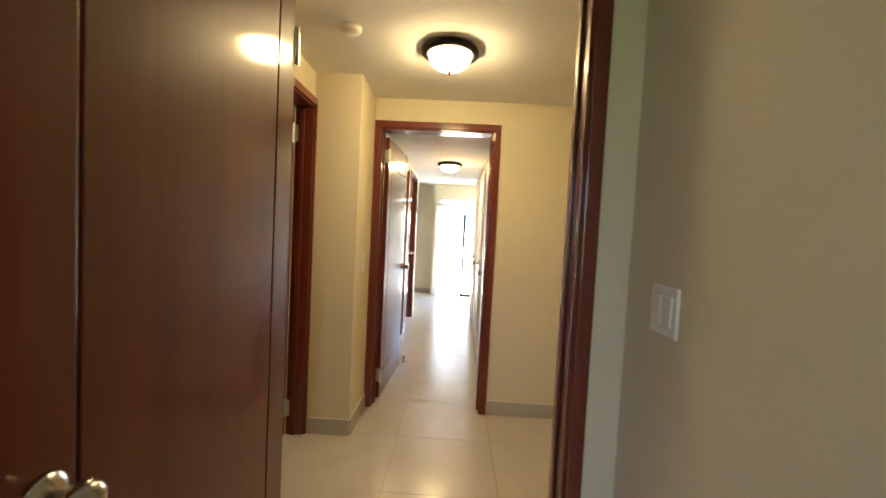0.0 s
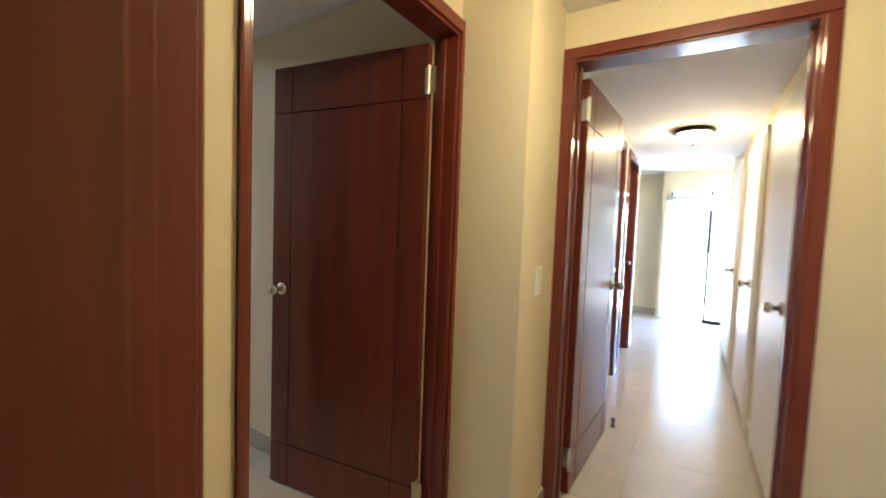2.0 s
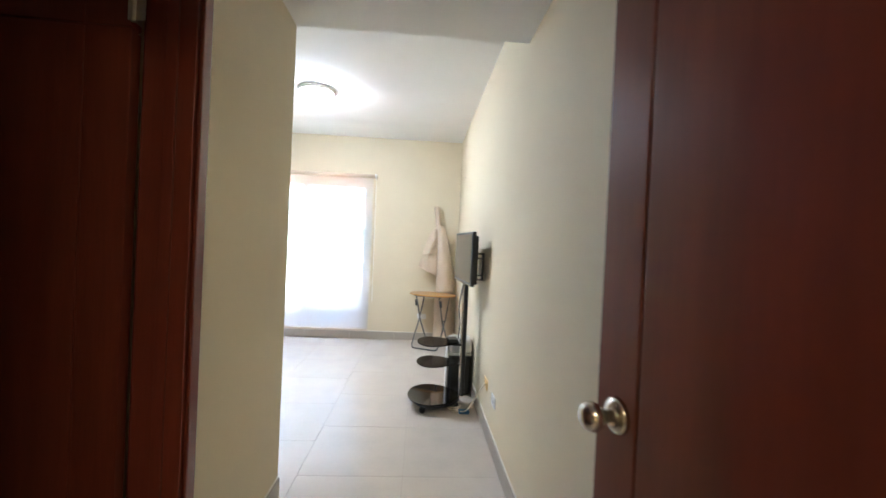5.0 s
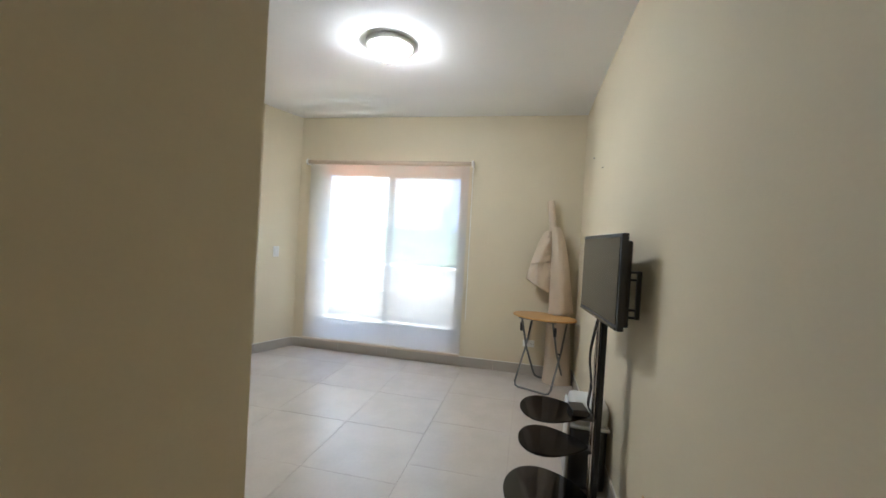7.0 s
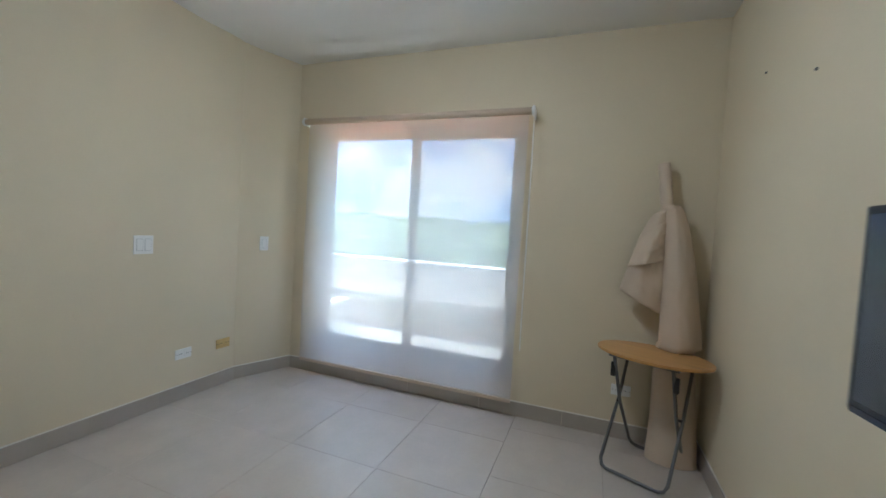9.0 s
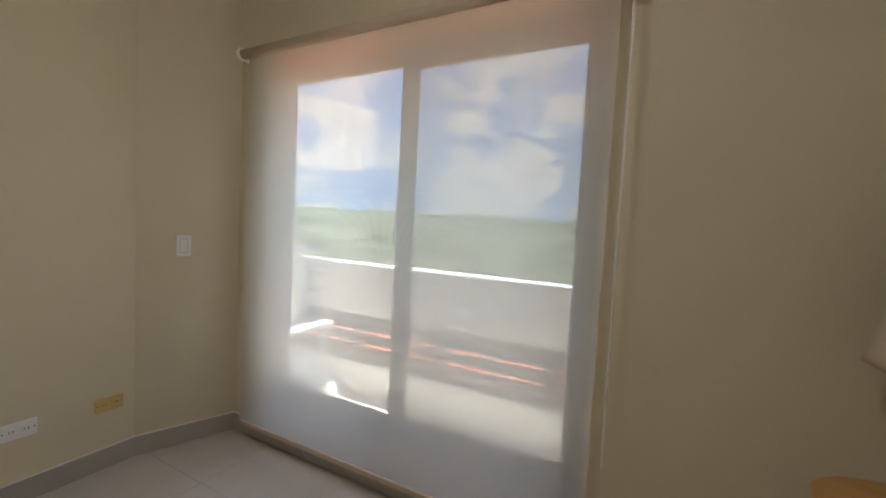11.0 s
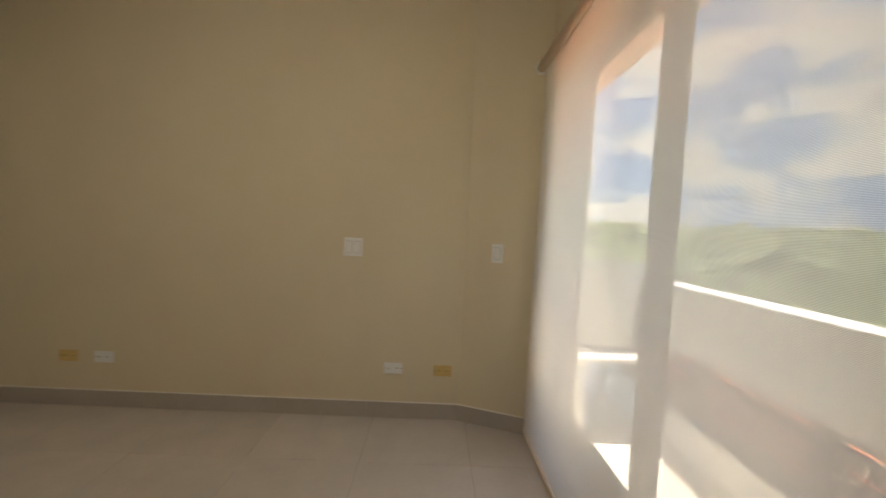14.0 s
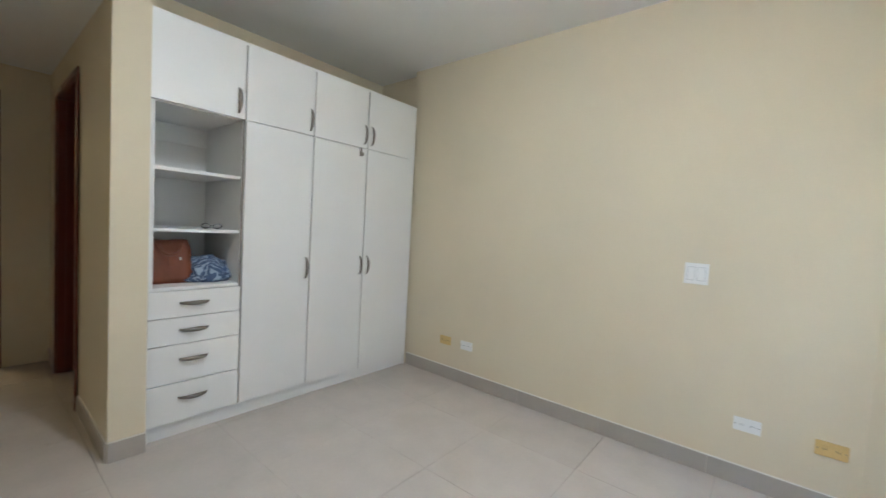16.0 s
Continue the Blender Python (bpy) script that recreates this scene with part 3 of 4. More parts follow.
# ---- window and blind ----
win = thing("window_1", pose(-5.30, 0.835, 0.0), "dark bronze two-leaf sliding window with an insect screen", "window", kind="structure")
Y0, Y1, Z0, Z1 = -0.855, 0.855, 0.24, 2.09
for lo, hi in (((-0.06, Y0, Z0), (0.05, Y0 + 0.04, Z1)), ((-0.06, Y1 - 0.04, Z0), (0.05, Y1, Z1)), ((-0.06, Y0 + 0.04, Z1 - 0.035), (0.05, Y1 - 0.04, Z1)), ((-0.06, Y0 + 0.04, Z0), (0.05, Y1 - 0.04, Z0 + 0.05))):
    part("window_frame", box(lo, hi, 0.003), BRONZE, win)


def sash(x, a, b, name):
    s = part(name, box((x - 0.016, a, Z0 + 0.052), (x + 0.016, a + 0.062, Z1 - 0.037), 0.003), BRONZE, win)
    for lo, hi in (((x - 0.016, b - 0.062, Z0 + 0.052), (x + 0.016, b, Z1 - 0.037)), ((x - 0.016, a + 0.062, Z1 - 0.08), (x + 0.016, b - 0.062, Z1 - 0.037)), ((x - 0.016, a + 0.062, Z0 + 0.052), (x + 0.016, b - 0.062, Z0 + 0.112))):
        part("rail", box(lo, hi, 0.003), BRONZE, s)
    g = part("pane", box((x - 0.003, a + 0.06, Z0 + 0.11), (x + 0.003, b - 0.06, Z1 - 0.078)), PANE, s)
    g.visible_shadow = False


sash(0.018, Y0 + 0.03, 0.02, "left_sash")
sash(-0.022, -0.05, Y1 - 0.03, "right_sash")
part("insect_screen", box((-0.051, 0.0, Z0 + 0.06), (-0.050, Y1 - 0.04, Z1 - 0.04)), INSECT, win, "fine grey insect screen")
part("sill_ledge", box((0.045, Y0 + 0.002, Z0 - 0.02), (0.075, Y1 - 0.002, Z0 - 0.002), 0.004), SKIRT, win)

BX, BY0, BY1, BZ = -5.115, -0.125, 1.738, 2.135
bl = thing("roller_blind", pose(BX, 0.84, BZ), "beige screen-fabric roller blind pulled down over the window", "roller blind")
part("roller", tube([(0, BY0 - 0.84, 0), (0, BY1 - 0.84, 0)], 0.024, 20), CANVAS, bl, "beige fabric wound on the tube", True)
for y in (BY0 - 0.85, BY1 - 0.832):
    part("bracket", box((-0.118, y, -0.03), (0.02, y + 0.006, 0.034), 0.002), WHITE, bl, "white plastic bracket")
    part("end_cap", tube([(0, y - 0.006, 0), (0, y + 0.014, 0)], 0.031, 20), WHITE, bl)
bm = bmesh.new()
cols = [(-0.84 + BY0 + 0.02 + (BY1 - BY0 - 0.04) * i / 24) for i in range(25)]
rows_ = [(-0.01 - 1.985 * j / 20) for j in range(21)]
vv = [[bm.verts.new((-0.022 + 0.004 * math.sin(3 * y + 1.3 * z) * min(1, -z), y, z)) for y in cols] for z in rows_]
for a, b in zip(vv, vv[1:]):
    for i in range(24):
        bm.faces.new((a[i], a[i + 1], b[i + 1], b[i]))
part("fabric", bm, FABRIC, bl, "see-through woven screen fabric", True)
part("hem_bar", box((-0.028, cols[0], -2.012), (-0.014, cols[-1], -1.985), 0.004), CANVAS, bl, "stiff beige hem")
part("chain", tube(curve_points([(0.018, BY1 - 0.822, 0), (0.02, BY1 - 0.818, -0.8), (0.02, BY1 - 0.815, -1.55), (0.005, BY1 - 0.812, -1.6), (-0.012, BY1 - 0.815, -1.55), (-0.018, BY1 - 0.818, -0.8), (-0.018, BY1 - 0.822, 0)], 10), 0.0022, 6), WHITE, bl, "white bead chain")
bead = lathe([(0.0, 0.0035), (0.0028, 0.002), (0.0028, -0.002), (0.0, -0.0035)], 6)
bead_me = mesh_of("bead", bead, WHITE)
for k in range(90):
    o = new("bead", bead_me)
    o.parent = bl
    o.location = (0.02, BY1 - 0.816, -0.15 - k * 0.0155)

# ---- closet ----
cl = thing("built_in_closet", pose(CLX, 0.55, 0), "white laminate built-in closet with open shelves, drawers and doors", "closet")
L0, L1 = -0.995, 0.998
D0 = 0.59
A, B_, C_, R_ = 0.508, 0.036, -0.44, -0.905


def cbox(name, y0, y1, z0, z1, x0, x1, mat=LAM, parent=None, bevel=0.0015, label=""):
    return part(name, box((x0, y0, z0), (x1, y1, z1), bevel), mat, parent or cl, label)


TOP = 2.335
cbox("side_panel", L1 - 0.018, L1, 0.0, TOP - 0.019, 0.0, D0)
cbox("side_panel", L0, L0 + 0.018, 0.0, TOP - 0.019, 0.0, D0)
cbox("end_filler", L0 + 0.018, R_ - 0.002, 0.09, TOP - 0.019, 0.0, 0.018)
cbox("top_panel", L0, L1, TOP - 0.018, TOP, -0.002, D0)
cbox("plinth", L0 + 0.018, L1 - 0.018, 0.0, 0.085, 0.012, 0.03)
cbox("divider", A - 0.009, A + 0.009, 0.087, TOP - 0.019, 0.004, D0 - 0.02)
cbox("divider", B_ - 0.009, B_ + 0.009, 0.087, TOP - 0.019, 0.02, D0 - 0.02)
cbox("back_panel", L0 + 0.018, L1 - 0.018, 0.0, TOP - 0.019, D0 - 0.018, D0, LAMIN)
for z in (0.087, 0.842, 1.862):
    cbox("fixed_shelf", A + 0.01, L1 - 0.019, z, z + 0.018, 0.02 if z < 0.8 or z > 1.8 else 0.002, D0 - 0.02)
cbox("fixed_shelf", L0 + 0.019, A - 0.01, 1.862, 1.88, 0.022, D0 - 0.02)
for z in (1.178, 1.512):
    cbox("shelf", A + 0.01, L1 - 0.019, z - 0.009, z + 0.009, 0.012, D0 - 0.02)
cbox("cleat", A + 0.01, L1 - 0.019, 1.74, 1.86, D0 - 0.034, D0 - 0.02)
cbox("cleat", L1 - 0.034, L1 - 0.0185, 0.86, 1.86, 0.002, 0.03)


def bow_handle(parent, y, z, upright=True, length=0.15):
    """Bowed, tapered pull standing out towards -x."""
    bm = bmesh.new()
    n, prev = 14, None
    for i in range(n + 1):
        s = -1 + 2 * i / n
        out = 0.030 * (1 - s * s) ** 0.6
        half = 0.006 + 0.007 * (1 - s * s)
        th = 0.004 + 0.003 * (1 - s * s)
        ring = []
        for k in range(8):
            a = 2 * math.pi * k / 8
            across, deep = half * math.cos(a), th * math.sin(a)
            p = (-out - 0.004 + deep, y + across, z + s * length / 2) if upright else (-out - 0.004 + deep, y + s * length / 2, z + across)
            ring.append(bm.verts.new(p))
        if prev:
            for k in range(8):
                bm.faces.new((prev[k], prev[(k + 1) % 8], ring[(k + 1) % 8], ring[k]))
        else:
            bm.faces.new(ring)
        prev = ring
    bm.faces.new(prev)
    bmesh.ops.translate(bm, verts=bm.verts, vec=(-0.018, 0, 0))
    part("handle", bm, PEWTER, parent, "bowed pewter handle", True)


G = 0.0045
# dark strips on the dividers put the shade of the door gaps into colour
for y in (A, B_):
    cbox("gap_shade_strip", y - 0.0085, y + 0.0085, 0.09, TOP - 0.02, 0.0005, 0.0035, GAPSHADE, bevel=0.0)
for y0, y1, hy in ((A, L1, A + 0.045), (B_, A, B_ + 0.035), (C_, B_, C_ + 0.035), (R_, C_, C_ - 0.035)):
    d = cbox("upper_door", y0 + G, y1 - G, 1.866, TOP - 0.022, -0.018, -0.0005, bevel=0.002)
    bow_handle(d, hy, 1.97)
    if y0 != A:
        d = cbox("tall_door", y0 + G, y1 - G, 0.092, 1.861, -0.018, -0.0005, bevel=0.002)
        bow_handle(d, hy, 0.94)
for z0, z1 in ((0.692, 0.84), (0.538, 0.688), (0.318, 0.534), (0.092, 0.314)):
    d = cbox("drawer", A + G, L1 - G, z0, z1, -0.018, -0.0005, bevel=0.002)
    bow_handle(d, 0.765, (z0 + z1) / 2 + 0.005 + (0.02 if z1 < 0.6 else 0), False)
part("door_hook", merge_hook := add_box(add_box(box((-0.022, C_ + 0.055, 1.80), (-0.018, C_ + 0.075, 1.862), 0.001), (-0.045, C_ + 0.055, 1.80), (-0.022, C_ + 0.075, 1.804)), (-0.045, C_ + 0.055, 1.804), (-0.041, C_ + 0.075, 1.825)), PEWTER, cl, "small metal over-door hook")

# bag, cloth and glasses on the shelves
bag = thing("handbag", pose(-1.60, 1.40, 0.861), "tan leather handbag slumped on the closet shelf", "handbag")
bm = bmesh.new()
bmesh.ops.create_cube(bm, size=1)
bmesh.ops.subdivide_edges(bm, edges=bm.edges[:], cuts=7, use_grid_fill=True)
for v in bm.verts:
    h = v.co.z + 0.5
    f = 1 - 0.22 * h * h
    v.co = Vector((v.co.x * 0.19 * f, v.co.y * 0.25 * (1 - 0.12 * h), h * 0.25))
    nz = noise.noise_vector(v.co * 14)
    v.co += nz * 0.012 * (0.3 + h)
    if h < 0.01:
        v.co.z = 0
part("bag_body", bm, LEATHER, bag, "", True)
part("bag_strap", tube(curve_points([(-0.098, 0.055, 0.235), (-0.118, 0.04, 0.19), (-0.122, 0.0, 0.17), (-0.118, -0.04, 0.19), (-0.095, -0.06, 0.232)], 6), 0.007, 8), LEATHER, bag, "", True)
part("side_flap", box((-0.118, 0.082, 0.0), (-0.098, 0.14, 0.13), 0.008), LEATHER, bag)
part("bag_tag", box((-0.126, -0.012, 0.10), (-0.12, 0.012, 0.16), 0.002), LEATHER, bag)
part("bag_clasp", box((-0.126, -0.055, 0.14), (-0.118, -0.045, 0.155), 0.001), BRASS, bag, "small brass clasp")
bm = bmesh.new()
bmesh.ops.create_icosphere(bm, subdivisions=4, radius=1)
for v in bm.verts:
    c = v.co.copy()
    v.co = Vector((c.x * 0.11, c.y * 0.155, max(-0.2, c.z) * 0.125 + 0.025))
    nz = noise.noise_vector(c * 2.6) * 0.034 + noise.noise_vector(c * 6) * 0.018
    if v.co.z > 0.005:
        v.co += nz
    v.co.z = max(0.0, v.co.z)
tagged(part("folded_cloth", bm, DENIM, None, "", True), "crumpled blue and white striped cloth beside the handbag", "cloth").matrix_world = pose(-1.63, 1.185, 0.861)
gl_ = thing("eyeglasses", pose(-1.76, 1.20, 1.188), "folded dark eyeglasses lying on a closet shelf", "eyeglasses")
for s in (-1, 1):
    part("lens_rim", tube([(0.0 + 0.002 * math.sin(a), s * 0.033 + 0.024 * math.cos(a), 0.018 + 0.015 * math.sin(a)) for a in [k * math.pi / 8 for k in range(16)]], 0.0022, 6, True), BLACK, gl_)
    part("temple", tube([(0.0, s * 0.058, 0.02), (0.012, s * 0.05, 0.01), (0.016, -s * 0.05, 0.004)], 0.002, 6), BLACK, gl_)
part("bridge", tube([(0, -0.01, 0.022), (0, 0.01, 0.022)], 0.002, 6), BLACK, gl_)

# ---- television on its stand ----
TVA = math.degrees(math.atan2(0.063, 0.685))
st = thing("tv_stand", pose(-3.10, 2.732, 0), "black television stand with smoked glass shelves on castors", "tv stand")


def pear(w, back, front, n=40):
    out = []
    for k in range(n):
        a = 2 * math.pi * k / n
        s = math.sin(a)
        r = w * (1.0 if s < 0.2 else 1 - 0.35 * (s - 0.2))
        out.append((r * math.cos(a), (back if s > 0 else front) * s))
    return out


def rounded_tri(w, depth, tail, n=40):
    """Outline of a shelf: broad rounded front towards -y, narrow tail at y = 0."""
    out = []
    for k in range(n):
        a = 2 * math.pi * k / n
        s = math.sin(a)
        f = (1 - s) / 2
        out.append(((tail + (w - tail) * f ** 0.7) * math.cos(a), -depth / 2 + depth / 2 * s))
    return out


part("base_glass", prism(rounded_tri(0.27, 0.42, 0.16), 0.072, 0.082, 0.002), BLACKGLASS, st, "black glass base")
part("base_frame", prism(rounded_tri(0.25, 0.39, 0.15), 0.05, 0.071, 0.002), BLACK, st)
for x, y in ((-0.17, -0.30), (0.17, -0.30), (-0.1, -0.03), (0.1, -0.03)):
    c = part("castor", tube([(x - 0.012, y, 0.022), (x + 0.012, y, 0.022)], 0.022, 18), BLACK, st, "", True)
    part("castor_fork", box((x - 0.016, y - 0.008, 0.03), (x + 0.016, y + 0.008, 0.052), 0.002), BLACK, c)
for z in (0.34, 0.50):
    sh = part("glass_shelf", prism([(x, y - 0.02) for x, y in rounded_tri(0.21, 0.34, 0.06)], z, z + 0.008, 0.002), SMOKED, st, "smoked glass shelf")
    part("shelf_bracket", box((-0.035, -0.08, z - 0.018), (0.035, 0.0, z - 0.0005), 0.003), BLACK, sh)
part("column", box((-0.045, 0.0, 0.0825), (0.045, 0.028, 1.12), 0.006), BLACK, st)
for x in (-0.03, 0.03):
    part("column_edge", tube([(x, -0.006, 0.083), (x, -0.006, 0.97)], 0.006, 8), STEEL, st)
part("bracket_plate", box((-0.16, 0.029, 1.10), (0.2, 0.036, 1.14), 0.003), BLACK, st)
part("emblem", lathe([(0.0, 0.004), (0.010, 0.005), (0.017, 0.003), (0.019, 0.0)], 24, Matrix.Translation((0.0, -0.0005, 0.93)) @ Matrix.Rotation(radians(90), 4, "X")), STEEL, st, "round chrome badge", True)
for x in (-0.16, 0.24):
    arm = part("mount_arm", box((x, 0.090, 1.03), (x + 0.022, 0.108, 1.235), 0.003), BLACK, st)
    for z in (1.036, 1.068, 1.196, 1.228):
        part("mount_rung", box((x + 0.003, 0.045, z - 0.005), (x + 0.019, 0.0895, z + 0.005), 0.002), BLACK, arm)

sb = thing("set_top_box", pose(-3.10, 2.655, 0.5085, 0, 0, 8), "small black receiver box on the glass shelf", "receiver")
part("box_body", box((-0.055, -0.04, 0.002), (0.055, 0.035, 0.030), 0.004), BLACK, sb)
part("box_front", box((-0.048, -0.0425, 0.006), (0.048, -0.0402, 0.026), 0.001), BLACKGLASS, sb, "glossy front")
for x in (-0.045, 0.045):
    part("rubber_foot", box((x - 0.006, -0.03, 0.0), (x + 0.006, 0.025, 0.0018)), SLOT, sb)

tv = thing("television", pose(-3.08, 2.704, 1.189, 0, 0, TVA) @ Matrix.Diagonal((1.04, 1, 1.04, 1)), "flat black television with a dark glossy screen", "television")
part("bezel", box((-0.318, 0.0, -0.193), (0.318, 0.028, 0.193), 0.006), BLACK, tv)
part("screen", box((-0.301, -0.0025, -0.17), (0.301, -0.0002, 0.177), 0.001), SCREEN, tv, "dark reflecting screen")
part("back_housing", box((-0.30, 0.0285, -0.18), (0.30, 0.052, 0.165), 0.012), BLACK, tv)
part("rear_cover", box((-0.24, 0.0525, -0.15), (0.24, 0.068, 0.10), 0.012), BLACK, tv)
part("lower_trim", box((-0.305, -0.004, -0.192), (0.305, -0.0005, -0.18), 0.001), BLACKGLASS, tv)
part("brand_mark", box((-0.02, -0.0055, -0.189), (0.02, -0.0042, -0.183)), STEEL, tv, "small silver mark")

ca = thing("power_cable", pose(-2.95, 2.70, 0.0), "coiled cream power cable on the floor by the outlet", "cable")
pts = [(0.29, 0.155, 0.33), (0.2, 0.12, 0.22), (0.1, 0.06, 0.06), (0.0, 0.0, 0.008)]
for k in range(36):
    a = k * 0.52
    pts.append((-0.08 + (0.085 + 0.012 * math.sin(k)) * math.cos(a), -0.03 + (0.05 + 0.008 * math.cos(k * 1.7)) * math.sin(a), 0.006 + 0.0012 * k))
part("cord", tube(curve_points(pts, 3), 0.0045, 7), CABLE, ca, "", True)
part("plug", box((0.0, 0.01, 0.0), (0.035, 0.09, 0.03), 0.006), BLUE, ca, "blue plug")
ca2 = thing("screen_cable", pose(-3.10, 2.705, 0.0), "black cables hanging behind the television", "cable")
for s in (-0.02, 0.015):
    part("cord", tube(curve_points([(s, 0.02, 1.0), (s - 0.03, -0.005, 0.8), (s + 0.02, 0.0, 0.66), (s - 0.035, 0.0, 0.54), (s, 0.015, 0.515)], 8), 0.0035, 6), BLACK, ca2, "", True)

bn = thing("waste_bin", pose(-3.43, 2.735, 0), "dark grey plastic bin with a pale grey lid, front paled by reflected light", "bin")
part("bin_body", box((-0.12, -0.085, 0.0), (0.12, 0.11, 0.345), 0.03), BLACK, bn, "dark grey body", True)
part("bin_lid", box((-0.125, -0.09, 0.346), (0.125, 0.115, 0.475), 0.045), GREYPLASTIC, bn, "pale grey domed lid", True)
# light reflecting off the bin's front, put in as a pale panel
part("bin_front_sheen", box((-0.105, -0.102, 0.02), (0.105, -0.086, 0.44), 0.007), GREYPLASTIC, bn, "pale grey panel standing in for light reflected off the front", True)
part("lid_rim", box((-0.128, -0.087, 0.337), (0.128, 0.118, 0.353), 0.006), GREYPLASTIC, bn)

# ---- folding table and cloth roll ----
fs = thing("folding_table", pose(-4.93, 2.545, 0, 0, 0, 66), "small folding table with an oval beech top and grey steel legs", "folding table")
part("tabletop", prism([(0.305 * math.cos(a), 0.215 * math.sin(a)) for a in [2 * math.pi * k / 48 for k in range(48)]], 0.652, 0.668, 0.004), BEECH, fs, "oval beech top")
for s, w in ((1, 0.15), (-1, 0.175)):
    loop = [(-w, -s * 0.16, 0.64), (-w, -s * 0.02, 0.34), (-w, s * 0.185, 0.05), (-w + 0.015, s * 0.20, 0.02), (-w + 0.04, s * 0.205, 0.010),
            (w - 0.04, s * 0.205, 0.010), (w - 0.015, s * 0.20, 0.02), (w, s * 0.185, 0.05), (w, -s * 0.02, 0.34), (w, -s * 0.16, 0.64)]
    part("leg_frame", tube(loop, 0.0095, 10), GREYSTEEL, fs, "", True)
for x in (-0.163, 0.163):
    part("pivot", tube([(x - 0.014, 0, 0.335), (x + 0.014, 0, 0.335)], 0.008, 10), BLACK, fs)
    part("lock_plate", box((x - 0.012, -0.14, 0.52), (x + 0.012, -0.115, 0.60), 0.003), BLACK, fs)
for y in (-0.16, 0.16):
    part("top_batten", box((-0.18, y - 0.012, 0.6395), (0.18, y + 0.012, 0.6515), 0.002), GREYSTEEL, fs)

roll = thing("cloth_roll", pose(-5.08, 2.69, 0), "tall roll of beige cloth leaning in the corner, partly unwound", "cloth roll")
part("tube_core", tube([(-0.03, -0.01, 0.6), (-0.055, -0.06, 1.2), (-0.08, -0.134, 1.785)], 0.034, 20), CANVAS, roll, "bare end of the roll", True)
NA = 40
bm = bmesh.new()
vs = []
for j in range(31):
    t = j / 30
    z = 0.003 + 0.70 * t
    r = 0.135 - 0.03 * t
    cx, cy = 0.0 - 0.03 * t, 0.01 - 0.01 * t
    ring = []
    for k in range(NA):
        a = 2 * math.pi * k / NA
        f = 1 + 0.10 * noise.noise(Vector((math.cos(a) * 1.2, math.sin(a) * 1.2, z * 2.5)))
        ring.append(bm.verts.new((cx + r * f * math.cos(a) * 0.75, cy + r * f * math.sin(a), z + 0.02 * math.sin(a + 2) * (1 - t) * (j > 0))))
    vs.append(ring)
for a, b in zip(vs, vs[1:]):
    for k in range(NA):
        bm.faces.new((a[k], a[(k + 1) % NA], b[(k + 1) % NA], b[k]))
part("wound_cloth", bm, CANVAS, roll, "thick wound lower end", True)


def drape(name, top, bottom, y_top, y_bottom, bulge, seed, slant, label):
    """Hanging sheet between two heights; y ranges at the top and the bottom, bulging outwards with creases."""
    bm = bmesh.new()
    rows = []
    for j in range(29):
        t = j / 28
        e = t ** 0.6
        a, c = y_top[0] + (y_bottom[0] - y_top[0]) * e, y_top[1] + (y_bottom[1] - y_top[1]) * e
        row = []
        for k in range(21):
            s = k / 20
            crease = 0.022 * noise.noise(Vector((s * 2.2 + seed, t * 3.5, seed))) + 0.010 * noise.noise(Vector((s * 6, t * 9, seed + 4)))
            x = -0.045 + bulge * math.sin(math.pi * min(1, 0.12 + 0.8 * s)) * (0.35 + 0.65 * min(1, 1.6 * t)) + crease * (0.3 + t)
            z = top + (bottom - top) * t + slant * (s - 0.5) * t
            row.append(bm.verts.new((x, a + (c - a) * s, z)))
        rows.append(row)
    for a, c in zip(rows, rows[1:]):
        for k in range(20):
            bm.faces.new((a[k], a[k + 1], c[k + 1], c[k]))
    ob = part(name, bm, CANVAS, roll, label, True)
    so = ob.modifiers.new("thickness", "SOLIDIFY")
    so.thickness = 0.006


drape("long_fold", 1.53, 0.675, (-0.115, -0.04), (-0.10, 0.135), 0.125, 1.0, 0.03, "broad hanging fold of cloth")
drape("short_fold", 1.49, 0.93, (-0.15, -0.095), (-0.335, -0.085), 0.085, 7.0, -0.13, "short creased fold hanging beside it")
drape("upper_fold", 1.42, 1.17, (-0.16, -0.09), (-0.30, -0.10), 0.11, 12.0, 0.05, "folded-over edge of the cloth")

# door stops on the floor
for x, y in ((-1.03, 2.72), (0.70, 4.37)):
    ds = thing("door_stop", pose(x, y, 0), "small dark rubber-tipped door stop on the floor", "door stop")
    part("stop_post", lathe([(0.0, 0.0), (0.016, 0.0), (0.016, 0.006), (0.009, 0.012), (0.009, 0.04), (0.013, 0.045), (0.013, 0.06), (0.0, 0.063)], 16), GREYSTEEL, ds, "", True)

# small marks and nails in the television wall
for x, z in ((-4.15, 1.93), (-4.62, 2.10)):
    nl = thing("wall_nail", pose(x, TVY, z), "small dark nail stuck in the cream wall", "nail")
    part("nail_head", lathe([(0.0, 0.008), (0.005, 0.007), (0.005, 0.0), (0, 0)], 10, Matrix.Rotation(radians(90), 4, "X")), GREYSTEEL, nl)

# ---- living room window ----
sl = thing("window_2", pose(0.80, 8.68, 0), "dark framed sliding balcony door, standing partly open", "sliding door", kind="structure")
for x0, x1 in ((0.0, 0.03), (0.50, 0.545), (1.02, 1.06), (2.56, 2.60)):
    part("door_stile", box((x0, -0.03, 0.0), (x1, 0.02, 1.98), 0.003), BRONZE, sl)
part("bottom_track", box((0.5, -0.03, 0.001), (2.6, 0.02, 0.05), 0.003), BRONZE, sl)
